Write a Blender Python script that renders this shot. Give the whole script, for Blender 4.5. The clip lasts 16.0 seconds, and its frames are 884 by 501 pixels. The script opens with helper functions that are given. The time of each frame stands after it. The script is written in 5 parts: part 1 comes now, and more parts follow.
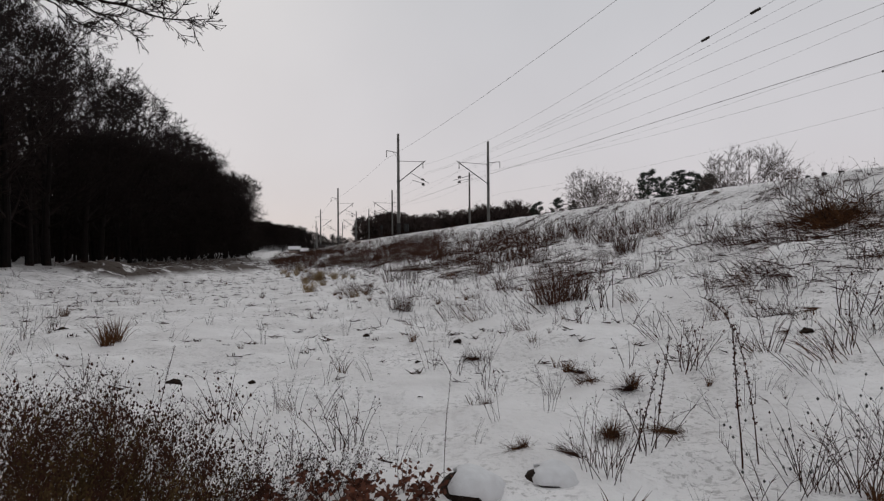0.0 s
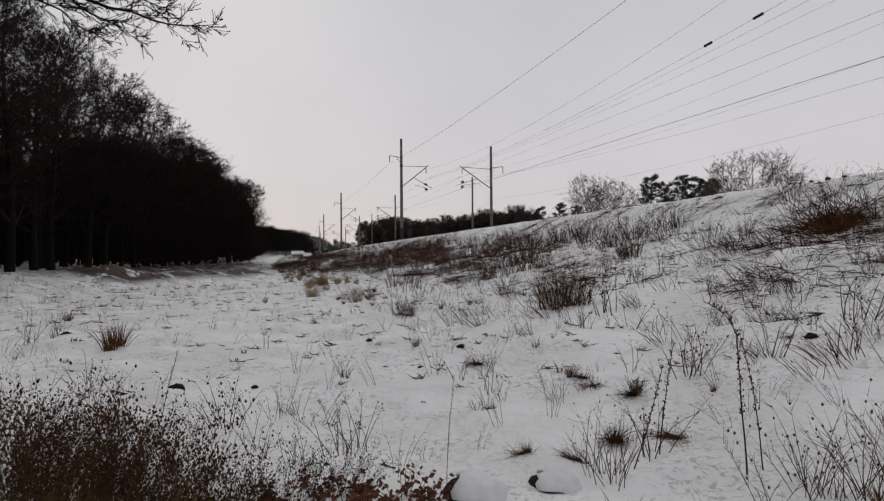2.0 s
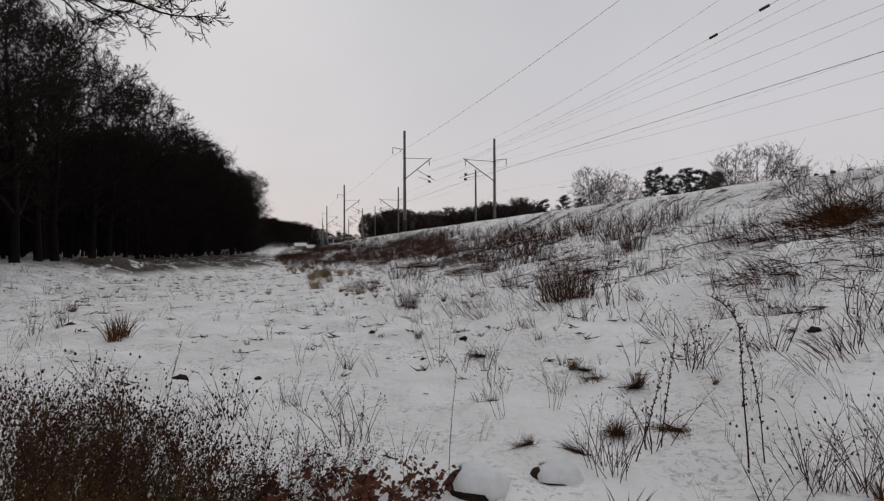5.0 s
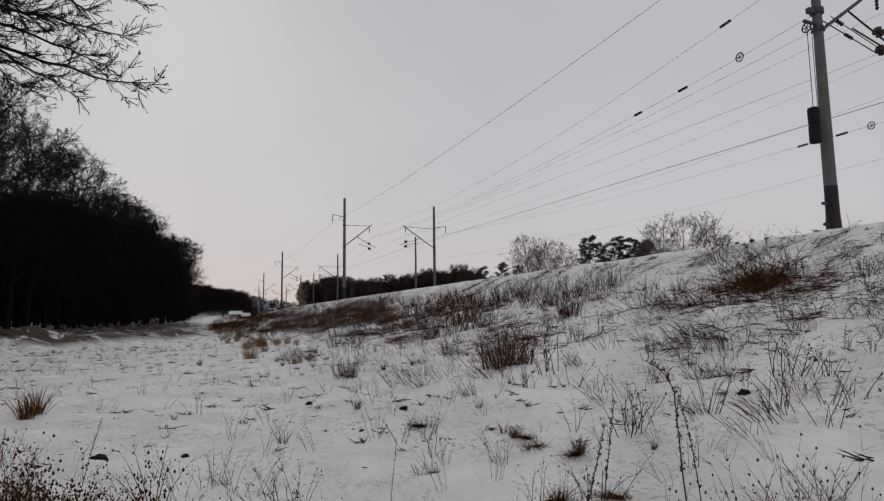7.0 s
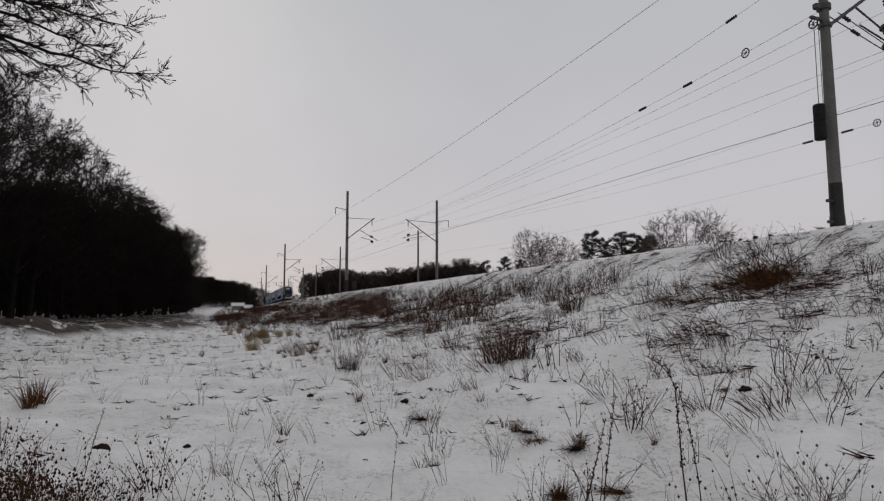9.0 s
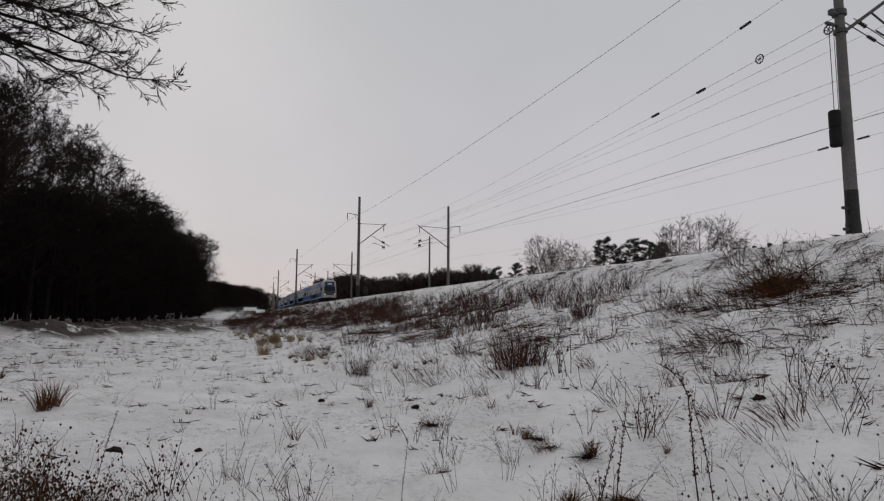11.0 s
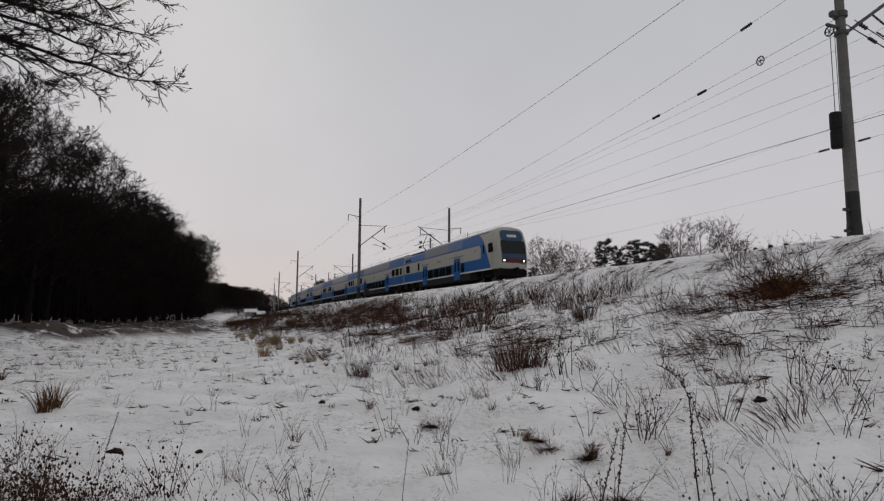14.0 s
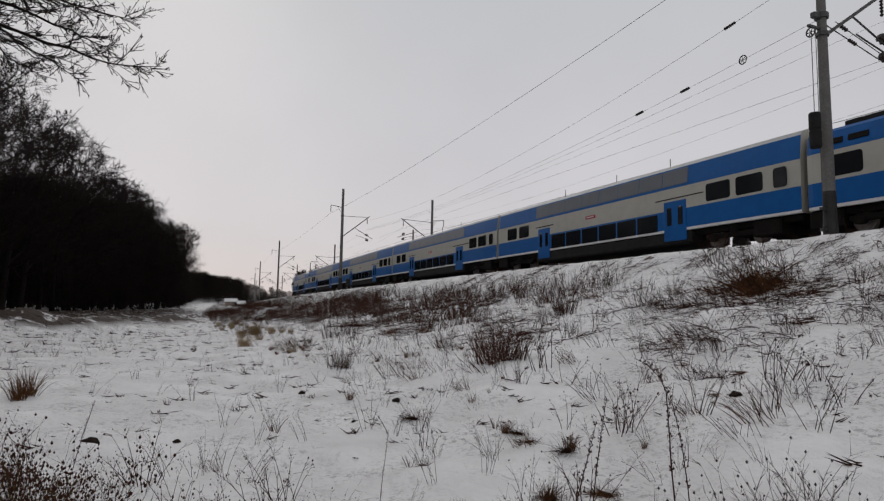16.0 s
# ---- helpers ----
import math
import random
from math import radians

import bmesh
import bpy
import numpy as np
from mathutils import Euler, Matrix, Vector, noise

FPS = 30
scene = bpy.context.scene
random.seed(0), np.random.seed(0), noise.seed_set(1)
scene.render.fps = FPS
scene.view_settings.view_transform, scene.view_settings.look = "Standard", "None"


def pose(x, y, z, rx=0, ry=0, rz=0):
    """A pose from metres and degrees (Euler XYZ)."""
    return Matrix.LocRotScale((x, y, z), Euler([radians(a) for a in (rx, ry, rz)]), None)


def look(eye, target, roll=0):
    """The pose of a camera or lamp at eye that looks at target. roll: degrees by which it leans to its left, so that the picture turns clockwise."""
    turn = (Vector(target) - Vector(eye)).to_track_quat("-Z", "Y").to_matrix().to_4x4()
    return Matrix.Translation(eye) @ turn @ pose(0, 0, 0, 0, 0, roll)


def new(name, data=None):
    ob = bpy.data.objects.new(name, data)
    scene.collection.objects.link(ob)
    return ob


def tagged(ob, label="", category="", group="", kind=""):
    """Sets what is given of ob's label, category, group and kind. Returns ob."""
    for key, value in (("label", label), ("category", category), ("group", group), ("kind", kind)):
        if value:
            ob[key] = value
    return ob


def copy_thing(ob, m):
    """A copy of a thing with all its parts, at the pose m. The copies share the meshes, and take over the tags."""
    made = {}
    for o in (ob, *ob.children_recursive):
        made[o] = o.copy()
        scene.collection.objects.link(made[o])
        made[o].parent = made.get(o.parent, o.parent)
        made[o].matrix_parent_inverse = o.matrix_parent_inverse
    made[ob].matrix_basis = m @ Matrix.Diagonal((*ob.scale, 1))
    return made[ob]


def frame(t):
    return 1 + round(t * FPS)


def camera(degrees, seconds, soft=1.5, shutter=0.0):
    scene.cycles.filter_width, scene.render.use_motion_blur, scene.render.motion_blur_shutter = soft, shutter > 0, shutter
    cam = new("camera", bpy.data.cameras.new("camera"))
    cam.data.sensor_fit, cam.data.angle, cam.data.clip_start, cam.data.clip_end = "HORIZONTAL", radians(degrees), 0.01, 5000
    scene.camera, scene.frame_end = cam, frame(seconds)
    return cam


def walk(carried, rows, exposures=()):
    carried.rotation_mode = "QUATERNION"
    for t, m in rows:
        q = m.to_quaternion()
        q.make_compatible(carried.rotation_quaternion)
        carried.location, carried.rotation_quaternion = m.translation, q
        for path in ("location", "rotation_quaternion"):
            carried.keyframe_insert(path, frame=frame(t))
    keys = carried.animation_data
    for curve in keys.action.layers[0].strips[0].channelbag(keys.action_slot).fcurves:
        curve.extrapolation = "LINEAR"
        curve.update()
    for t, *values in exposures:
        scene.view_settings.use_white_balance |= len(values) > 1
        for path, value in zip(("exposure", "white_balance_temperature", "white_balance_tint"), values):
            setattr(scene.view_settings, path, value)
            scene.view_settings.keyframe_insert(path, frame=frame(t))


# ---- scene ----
EYE_Z = 1.6
# seconds, yaw, pitch, roll of the hand-held camera
TURNS = [
    (0.0, 0.25, 0.50, 0.44), (0.5, 0.46, 0.57, 0.66), (1.0, 0.74, 0.60, 0.60), (1.5, 0.75, 0.93, 0.57),
    (2.0, 0.52, 0.94, 0.42), (2.5, 0.80, 0.65, 0.24), (3.0, 1.17, 0.66, 0.19), (4.2, 0.95, 0.55, 0.20),
    (5.3, 0.65, 0.20, 0.35), (5.5, 0.33, 1.41, 1.52), (5.7, -2.30, 6.60, 1.65), (5.9, -3.40, 6.95, 1.65),
    (6.0, -3.93, 6.68, 1.57), (6.5, -4.80, 6.30, 0.77), (7.0, -4.62, 6.27, 0.68), (7.5, -4.44, 6.20, 0.69),
    (8.0, -4.90, 5.96, 0.43), (8.5, -5.07, 5.67, 0.31), (9.0, -4.45, 5.71, 0.12), (9.5, -3.88, 5.89, 0.07),
    (10.8, -3.50, 6.20, -0.20), (12.0, -3.22, 6.42, -0.40), (12.5, -3.16, 6.50, -0.35), (13.0, -3.00, 6.58, -0.47),
    (13.5, -3.10, 6.46, -0.37), (14.0, -3.38, 6.38, -0.28), (14.5, -3.58, 6.40, -0.36), (15.0, -4.00, 6.36, -0.41),
    (15.5, -4.39, 6.20, -0.53), (16.0, -5.05, 5.70, -1.01)]
cam = camera(70.0, 16.0, soft=1.25)
walk(cam, [(t, pose(0, 0, EYE_Z, 90 + p, r, y)) for t, y, p, r in TURNS], exposures=[(0.0, -0.03), (5.4, -0.05), (6.0, -0.18), (9.5, -0.18), (14.5, -0.12), (16.0, -0.04)])

# ---------------------------------------------------------------- sky and light
world = bpy.data.worlds.new("overcast_sky")
scene.world = world
world.use_nodes = True
wn, wl = world.node_tree.nodes, world.node_tree.links
wn.clear()
sky = wn.new("ShaderNodeTexSky")
sky.sky_type, sky.sun_disc, sky.sun_elevation, sky.sun_rotation = "NISHITA", False, radians(28), radians(-20)
coord = wn.new("ShaderNodeTexCoord")
sep = wn.new("ShaderNodeSeparateXYZ")
wl.new(coord.outputs["Generated"], sep.inputs[0])
ramp = wn.new("ShaderNodeValToRGB")
ramp.color_ramp.elements[0].position, ramp.color_ramp.elements[0].color = 0.0, (0.60, 0.545, 0.565, 1)
ramp.color_ramp.elements[1].position, ramp.color_ramp.elements[1].color = 0.55, (0.50, 0.515, 0.532, 1)
mid = ramp.color_ramp.elements.new(0.16)
mid.color = (0.60, 0.575, 0.595, 1)
top = ramp.color_ramp.elements.new(1.0)
top.color = (0.45, 0.46, 0.475, 1)
wl.new(sep.outputs["Z"], ramp.inputs[0])
cloud = wn.new("ShaderNodeTexNoise")
cloud.inputs["Scale"].default_value, cloud.inputs["Detail"].default_value = 2.2, 4
wl.new(coord.outputs["Generated"], cloud.inputs["Vector"])
cmap = wn.new("ShaderNodeMapRange")
cmap.inputs[1].default_value, cmap.inputs[2].default_value = 0.3, 0.7
cmap.inputs[3].default_value, cmap.inputs[4].default_value = 0.94, 1.05
wl.new(cloud.outputs["Fac"], cmap.inputs[0])
grey = wn.new("ShaderNodeMix")
grey.data_type, grey.blend_type = "RGBA", "MULTIPLY"
grey.inputs["Factor"].default_value = 1
wl.new(ramp.outputs[0], grey.inputs["A"])
wl.new(cmap.outputs[0], grey.inputs["B"])
bg1, bg2, add = wn.new("ShaderNodeBackground"), wn.new("ShaderNodeBackground"), wn.new("ShaderNodeAddShader")
bg1.inputs[1].default_value, bg2.inputs[1].default_value = 1.0, 0.006
wl.new(grey.outputs["Result"], bg1.inputs[0])
wl.new(sky.outputs[0], bg2.inputs[0])
wl.new(bg1.outputs[0], add.inputs[0])
wl.new(bg2.outputs[0], add.inputs[1])
wl.new(add.outputs[0], wn.new("ShaderNodeOutputWorld").inputs[0])
sun = new("sun", bpy.data.lights.new("sun", "SUN"))
sun.data.energy, sun.data.angle, sun.data.color = 0.35, radians(25), (1.0, 0.96, 0.93)
sun.matrix_world = look((0, 0, 60), (12, -30, 30))

# ---------------------------------------------------------------- materials
def mat(name, base, second=None, scale=4.0, rough=0.8, metal=0.0, bump=0.0, fine=None, per_thing=0.0, spec=0.3, emit=0.0):
    """A procedural surface: two colours mixed by coarse and fine noise, bump, and a tone that differs from thing to thing."""
    m = bpy.data.materials.new(name)
    m.use_nodes = True
    n, l = m.node_tree.nodes, m.node_tree.links
    b = n["Principled BSDF"]
    b.inputs["Roughness"].default_value, b.inputs["Metallic"].default_value = rough, metal
    b.inputs["Specular IOR Level"].default_value = spec
    if emit:
        b.inputs["Emission Color"].default_value, b.inputs["Emission Strength"].default_value = (*base, 1), emit
    second = second or tuple(c * 0.72 for c in base)
    tc = n.new("ShaderNodeTexCoord")
    a, f = n.new("ShaderNodeTexNoise"), n.new("ShaderNodeTexNoise")
    a.inputs["Scale"].default_value, a.inputs["Detail"].default_value = scale, 5
    f.inputs["Scale"].default_value, f.inputs["Detail"].default_value = fine or scale * 9, 3
    l.new(tc.outputs["Object"], a.inputs["Vector"])
    l.new(tc.outputs["Object"], f.inputs["Vector"])
    s = n.new("ShaderNodeMath")
    s.operation = "ADD"
    l.new(a.outputs["Fac"], s.inputs[0])
    l.new(f.outputs["Fac"], s.inputs[1])
    r = n.new("ShaderNodeMapRange")
    r.inputs[1].default_value, r.inputs[2].default_value = 0.75, 1.25
    l.new(s.outputs[0], r.inputs[0])
    mix = n.new("ShaderNodeMix")
    mix.data_type = "RGBA"
    mix.inputs["A"].default_value, mix.inputs["B"].default_value = (*base, 1), (*second, 1)
    l.new(r.outputs[0], mix.inputs["Factor"])
    out = mix.outputs["Result"]
    if per_thing:
        oi, hv, mr = n.new("ShaderNodeObjectInfo"), n.new("ShaderNodeHueSaturation"), n.new("ShaderNodeMapRange")
        mr.inputs[3].default_value, mr.inputs[4].default_value = 1 - per_thing, 1 + per_thing
        l.new(oi.outputs["Random"], mr.inputs[0])
        l.new(mr.outputs[0], hv.inputs["Value"])
        l.new(out, hv.inputs["Color"])
        out = hv.outputs[0]
    l.new(out, b.inputs["Base Color"])
    if bump:
        bp = n.new("ShaderNodeBump")
        bp.inputs["Strength"].default_value, bp.inputs["Distance"].default_value = bump, 0.05
        l.new(s.outputs[0], bp.inputs["Height"])
        l.new(bp.outputs[0], b.inputs["Normal"])
    return m


def snow_material():
    """Wind-packed snow with thin litter showing through in broken patches."""
    m = bpy.data.materials.new("snow")
    m.use_nodes = True
    n, l = m.node_tree.nodes, m.node_tree.links
    b = n["Principled BSDF"]
    b.inputs["Roughness"].default_value, b.inputs["Specular IOR Level"].default_value = 0.75, 0.2
    g = n.new("ShaderNodeNewGeometry")

    def noise_at(scale, detail, rough=0.55, dist=0.0):
        t = n.new("ShaderNodeTexNoise")
        t.inputs["Scale"].default_value, t.inputs["Detail"].default_value = scale, detail
        t.inputs["Roughness"].default_value, t.inputs["Distortion"].default_value = rough, dist
        l.new(g.outputs["Position"], t.inputs["Vector"])
        return t.outputs["Fac"]

    def band(v, lo, hi):
        r = n.new("ShaderNodeMapRange")
        r.inputs[1].default_value, r.inputs[2].default_value = lo, hi
        l.new(v, r.inputs[0])
        return r.outputs[0]

    def times(u, v):
        k = n.new("ShaderNodeMath")
        k.operation = "MULTIPLY"
        l.new(u, k.inputs[0])
        l.new(v, k.inputs[1])
        return k.outputs[0]

    tone = n.new("ShaderNodeMix")
    tone.data_type = "RGBA"
    tone.inputs["A"].default_value, tone.inputs["B"].default_value = (0.87, 0.85, 0.847, 1), (0.70, 0.675, 0.668, 1)
    l.new(band(noise_at(0.6, 6), 0.35, 0.7), tone.inputs["Factor"])
    litter = n.new("ShaderNodeAttribute")
    litter.attribute_name = "litter"
    fleck = times(band(noise_at(13.0, 6, 0.7, 0.6), 0.53, 0.58), band(noise_at(0.7, 5), 0.44, 0.58))
    fleck = times(fleck, litter.outputs["Fac"])
    bare = n.new("ShaderNodeMapRange")
    bare.inputs[1].default_value, bare.inputs[2].default_value = 1.05, 1.9
    l.new(litter.outputs["Fac"], bare.inputs[0])
    soil = times(bare.outputs[0], band(noise_at(0.55, 6, 0.65, 0.8), 0.36, 0.44))
    both = n.new("ShaderNodeMath")
    both.operation = "MAXIMUM"
    l.new(fleck, both.inputs[0])
    l.new(soil, both.inputs[1])
    fleck = both.outputs[0]
    dirt = n.new("ShaderNodeMix")
    dirt.data_type = "RGBA"
    dirt.inputs["B"].default_value = (0.05, 0.034, 0.026, 1)
    l.new(tone.outputs["Result"], dirt.inputs["A"])
    l.new(fleck, dirt.inputs["Factor"])
    l.new(dirt.outputs["Result"], b.inputs["Base Color"])
    bp, bp2 = n.new("ShaderNodeBump"), n.new("ShaderNodeBump")
    bp.inputs["Strength"].default_value, bp.inputs["Distance"].default_value = 0.8, 0.2
    l.new(noise_at(2.6, 5), bp.inputs["Height"])
    bp2.inputs["Strength"].default_value, bp2.inputs["Distance"].default_value = 0.4, 0.03
    l.new(noise_at(22.0, 4), bp2.inputs["Height"])
    l.new(bp.outputs[0], bp2.inputs["Normal"])
    l.new(bp2.outputs[0], b.inputs["Normal"])
    return m


def glass_material(name, tint, rough=0.06):
    """Dark tinted train glass: a glossy coat over a nearly black pane."""
    m = bpy.data.materials.new(name)
    m.use_nodes = True
    b = m.node_tree.nodes["Principled BSDF"]
    b.inputs["Base Color"].default_value = (*tint, 1)
    b.inputs["Roughness"].default_value, b.inputs["Specular IOR Level"].default_value = rough, 0.22
    return m


SNOW = snow_material()
SNOW_PLAIN = mat("roof_snow", (0.74, 0.74, 0.75), (0.62, 0.61, 0.615), 1.5, 0.8, bump=0.3, spec=0.2)
LEAF = mat("withered_red_leaf", (0.15, 0.05, 0.026), (0.06, 0.022, 0.014), 8, 0.9, per_thing=0.2)
BALLAST = mat("ballast", (0.045, 0.039, 0.035), (0.085, 0.078, 0.074), 3, 0.95, bump=0.6, fine=18)
CONCRETE = mat("pole_concrete", (0.15, 0.145, 0.137), (0.10, 0.096, 0.09), 1.2, 0.92, bump=0.25, fine=14, per_thing=0.1)
TAR = mat("tar_paint", (0.015, 0.015, 0.016), (0.035, 0.033, 0.031), 3, 0.6, bump=0.2)
STEEL = mat("galvanised_steel", (0.10, 0.10, 0.105), (0.06, 0.055, 0.05), 5, 0.55, 0.6)
WIRE = mat("wire_metal", (0.10, 0.095, 0.095), (0.06, 0.055, 0.05), 8, 0.55, 0.5)
INSULATOR = mat("brown_insulator", (0.03, 0.018, 0.014), (0.02, 0.014, 0.012), 9, 0.3)
RUST = mat("rusty_iron", (0.12, 0.055, 0.03), (0.06, 0.035, 0.025), 6, 0.8, bump=0.3)
RAILSTEEL = mat("rail_steel", (0.16, 0.12, 0.10), (0.28, 0.27, 0.27), 6, 0.45, 0.7)
SLEEPER = mat("sleeper_concrete", (0.24, 0.23, 0.215), (0.5, 0.5, 0.5), 3, 0.9, bump=0.3)
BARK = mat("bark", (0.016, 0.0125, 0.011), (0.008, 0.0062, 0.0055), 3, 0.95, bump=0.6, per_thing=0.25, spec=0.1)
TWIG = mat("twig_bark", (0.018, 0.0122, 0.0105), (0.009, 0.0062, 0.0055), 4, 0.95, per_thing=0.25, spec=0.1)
PALETWIG = mat("grey_twig_bark", (0.085, 0.068, 0.06), (0.05, 0.039, 0.034), 2, 0.95, per_thing=0.2)
HEDGETWIG = mat("brown_grey_twig_bark", (0.07, 0.051, 0.045), (0.04, 0.028, 0.025), 2, 0.95, per_thing=0.25, spec=0.1)
PINE = mat("pine_needles", (0.020, 0.028, 0.019), (0.011, 0.015, 0.010), 3, 0.9, per_thing=0.2)
DRY = mat("dry_grass", (0.125, 0.056, 0.023), (0.046, 0.021, 0.011), 5, 0.9, per_thing=0.25, spec=0.1)
WEED = mat("dead_weed", (0.058, 0.024, 0.015), (0.021, 0.0095, 0.007), 6, 0.95, per_thing=0.3, spec=0.1)
RED = mat("reddish_stems", (0.078, 0.034, 0.022), (0.034, 0.016, 0.012), 5, 0.9, per_thing=0.2, spec=0.1)
OLIVE = mat("olive_dry_stems", (0.12, 0.075, 0.03), (0.05, 0.03, 0.014), 5, 0.9, per_thing=0.25, spec=0.1)
STRAW = mat("straw_grass", (0.30, 0.215, 0.11), (0.16, 0.105, 0.055), 5, 0.9, per_thing=0.2)
SOIL = mat("frozen_soil", (0.038, 0.025, 0.018), (0.014, 0.010, 0.008), 6, 0.95, bump=0.8, spec=0.1)
BLUE = mat("blue_train_paint", (0.002, 0.088, 0.30), (0.002, 0.074, 0.255), 0.6, 0.4, fine=2.5, spec=0.22)
CREAM = mat("cream_train_paint", (0.41, 0.395, 0.345), (0.37, 0.352, 0.305), 0.5, 0.42, fine=2.0, spec=0.3)
SILVER = mat("grey_roof_paint", (0.36, 0.365, 0.37), (0.28, 0.28, 0.28), 0.8, 0.4, fine=3.0, spec=0.4)
BANDBLUE = mat("blue_window_film", (0.012, 0.085, 0.24), (0.010, 0.07, 0.20), 0.5, 0.3, fine=1.5, spec=0.35)
BANDGLASS = mat("upper_window_film", (0.105, 0.115, 0.13), (0.09, 0.10, 0.115), 0.5, 0.3, fine=1.5, spec=0.35)
WHITE = mat("white_stripe_paint", (0.70, 0.70, 0.70), (0.58, 0.57, 0.56), 2, 0.4)
UNDER = mat("underframe_black", (0.007, 0.0065, 0.006), (0.014, 0.012, 0.010), 3, 0.85, spec=0.1)
SKIRT = mat("grey_skirt", (0.022, 0.021, 0.021), (0.012, 0.011, 0.010), 2, 0.75, spec=0.15)
REDPAINT = mat("red_train_paint", (0.34, 0.015, 0.02), (0.26, 0.014, 0.02), 3, 0.4)
GLASS = glass_material("tinted_glass", (0.012, 0.013, 0.015))
DARKRED = mat("dark_red_train_paint", (0.13, 0.010, 0.012), (0.10, 0.009, 0.011), 3, 0.4)
LAMP = mat("headlamp_glow", (1.0, 0.97, 0.9), (1.0, 0.97, 0.9), emit=5.0)
PANEL = mat("dark_blue_panel", (0.008, 0.045, 0.11), (0.007, 0.038, 0.095), 0.6, 0.25, spec=0.4)
SIGN = mat("pale_sign", (0.62, 0.62, 0.62), (0.5, 0.5, 0.5), 3, 0.5)
BRICKRED = mat("house_wall", (0.33, 0.27, 0.23), (0.22, 0.17, 0.15), 2, 0.9)

# ---------------------------------------------------------------- mesh helpers
class Geo:
    """Collects vertices and faces of one mesh."""

    def __init__(self):
        self.v, self.f, self.m = [], [], []

    def face(self, pts, m=0):
        k = len(self.v)
        self.v += [tuple(p) for p in pts]
        self.f.append(tuple(range(k, k + len(pts))))
        self.m.append(m)

    def box(self, x0, x1, y0, y1, z0, z1, m=0, bevel=0.0):
        """A box; with a bevel its upright and level edges are cut."""
        b = bevel
        if not b:
            rings = [[(x0, y0, z), (x1, y0, z), (x1, y1, z), (x0, y1, z)] for z in (z0, z1)]
        else:
            def oct(z, i):
                a0, a1, c0, c1 = x0 + i, x1 - i, y0 + i, y1 - i
                return [(a0 + b, c0, z), (a1 - b, c0, z), (a1, c0 + b, z), (a1, c1 - b, z), (a1 - b, c1, z), (a0 + b, c1, z), (a0, c1 - b, z), (a0, c0 + b, z)]
            rings = [oct(z0, b), oct(z0 + b, 0), oct(z1 - b, 0), oct(z1, b)]
        self.loft(rings, m)

    def loft(self, rings, m=0, caps=True):
        k, n = len(self.v), len(rings[0])
        for r in rings:
            self.v += [tuple(p) for p in r]
        for i in range(len(rings) - 1):
            for j in range(n):
                a, b = k + i * n + j, k + i * n + (j + 1) % n
                self.f.append((a, b, b + n, a + n))
                self.m.append(m)
        if caps:
            self.f += [tuple(range(k + n - 1, k - 1, -1)), tuple(range(k + (len(rings) - 1) * n, k + len(rings) * n))]
            self.m += [m, m]

    def tube(self, pts, radii, n=6, m=0, caps=True):
        pts = [Vector(p) for p in pts]
        if not hasattr(radii, "__len__"):
            radii = [radii] * len(pts)
        rings = []
        for i, p in enumerate(pts):
            d = (pts[min(i + 1, len(pts) - 1)] - pts[max(i - 1, 0)]).normalized()
            u = d.cross(Vector((0, 0, 1)) if abs(d.z) < 0.9 else Vector((1, 0, 0))).normalized()
            w = d.cross(u)
            rings.append([p + (u * math.cos(2 * math.pi * j / n) + w * math.sin(2 * math.pi * j / n)) * radii[i] for j in range(n)])
        self.loft(rings, m, caps)

    def mesh(self, name, mats, smooth=False):
        me = bpy.data.meshes.new(name)
        me.from_pydata(self.v, [], self.f)
        for x in (mats if isinstance(mats, (list, tuple)) else [mats]):
            me.materials.append(x)
        me.polygons.foreach_set("material_index", self.m)
        if smooth:
            me.polygons.foreach_set("use_smooth", [True] * len(me.polygons))
        me.update()
        return me


def part(name, geo, material, parent=None, label="", at=None, smooth=False):
    """One mesh object under a thing or under a part; geo may be a mesh that is already built."""
    me = geo if isinstance(geo, bpy.types.Mesh) else geo.mesh(name, material, smooth)
    ob = new(name, me)
    if parent:
        ob.parent = parent
    if at is not None:
        ob.matrix_basis = at
    return tagged(ob, label)


def thing(name, label, category, m=None, group="", kind=""):
    ob = new(name)
    ob.empty_display_size = 0.2
    if m is not None:
        ob.matrix_basis = m
    return tagged(ob, label, category, group, kind)


# ---------------------------------------------------------------- the line of the railway
X0, Y0, HEAD, RAIL_Z = 17.65, 26.76, radians(18.6), EYE_Z + 3.385
BEND_S, RADIUS = 6.2, 2400.0
AXIS_C = Vector((X0 - math.sin(HEAD) * BEND_S, Y0 + math.cos(HEAD) * BEND_S, 0))
CENTRE = AXIS_C + Vector((math.cos(HEAD), math.sin(HEAD), 0)) * RADIUS


def heading(s):
    return HEAD - max(0.0, s - BEND_S) / RADIUS


def track(s, off=0.0, up=0.0):
    """A point of the line: s metres along it, off metres to the far side, up metres above the rails."""
    h = heading(s)
    if s <= BEND_S:
        p = Vector((X0 - math.sin(h) * s, Y0 + math.cos(h) * s, 0))
    else:
        p = CENTRE - Vector((math.cos(h), math.sin(h), 0)) * RADIUS
    return p + Vector((math.cos(h) * off, math.sin(h) * off, RAIL_Z + up))


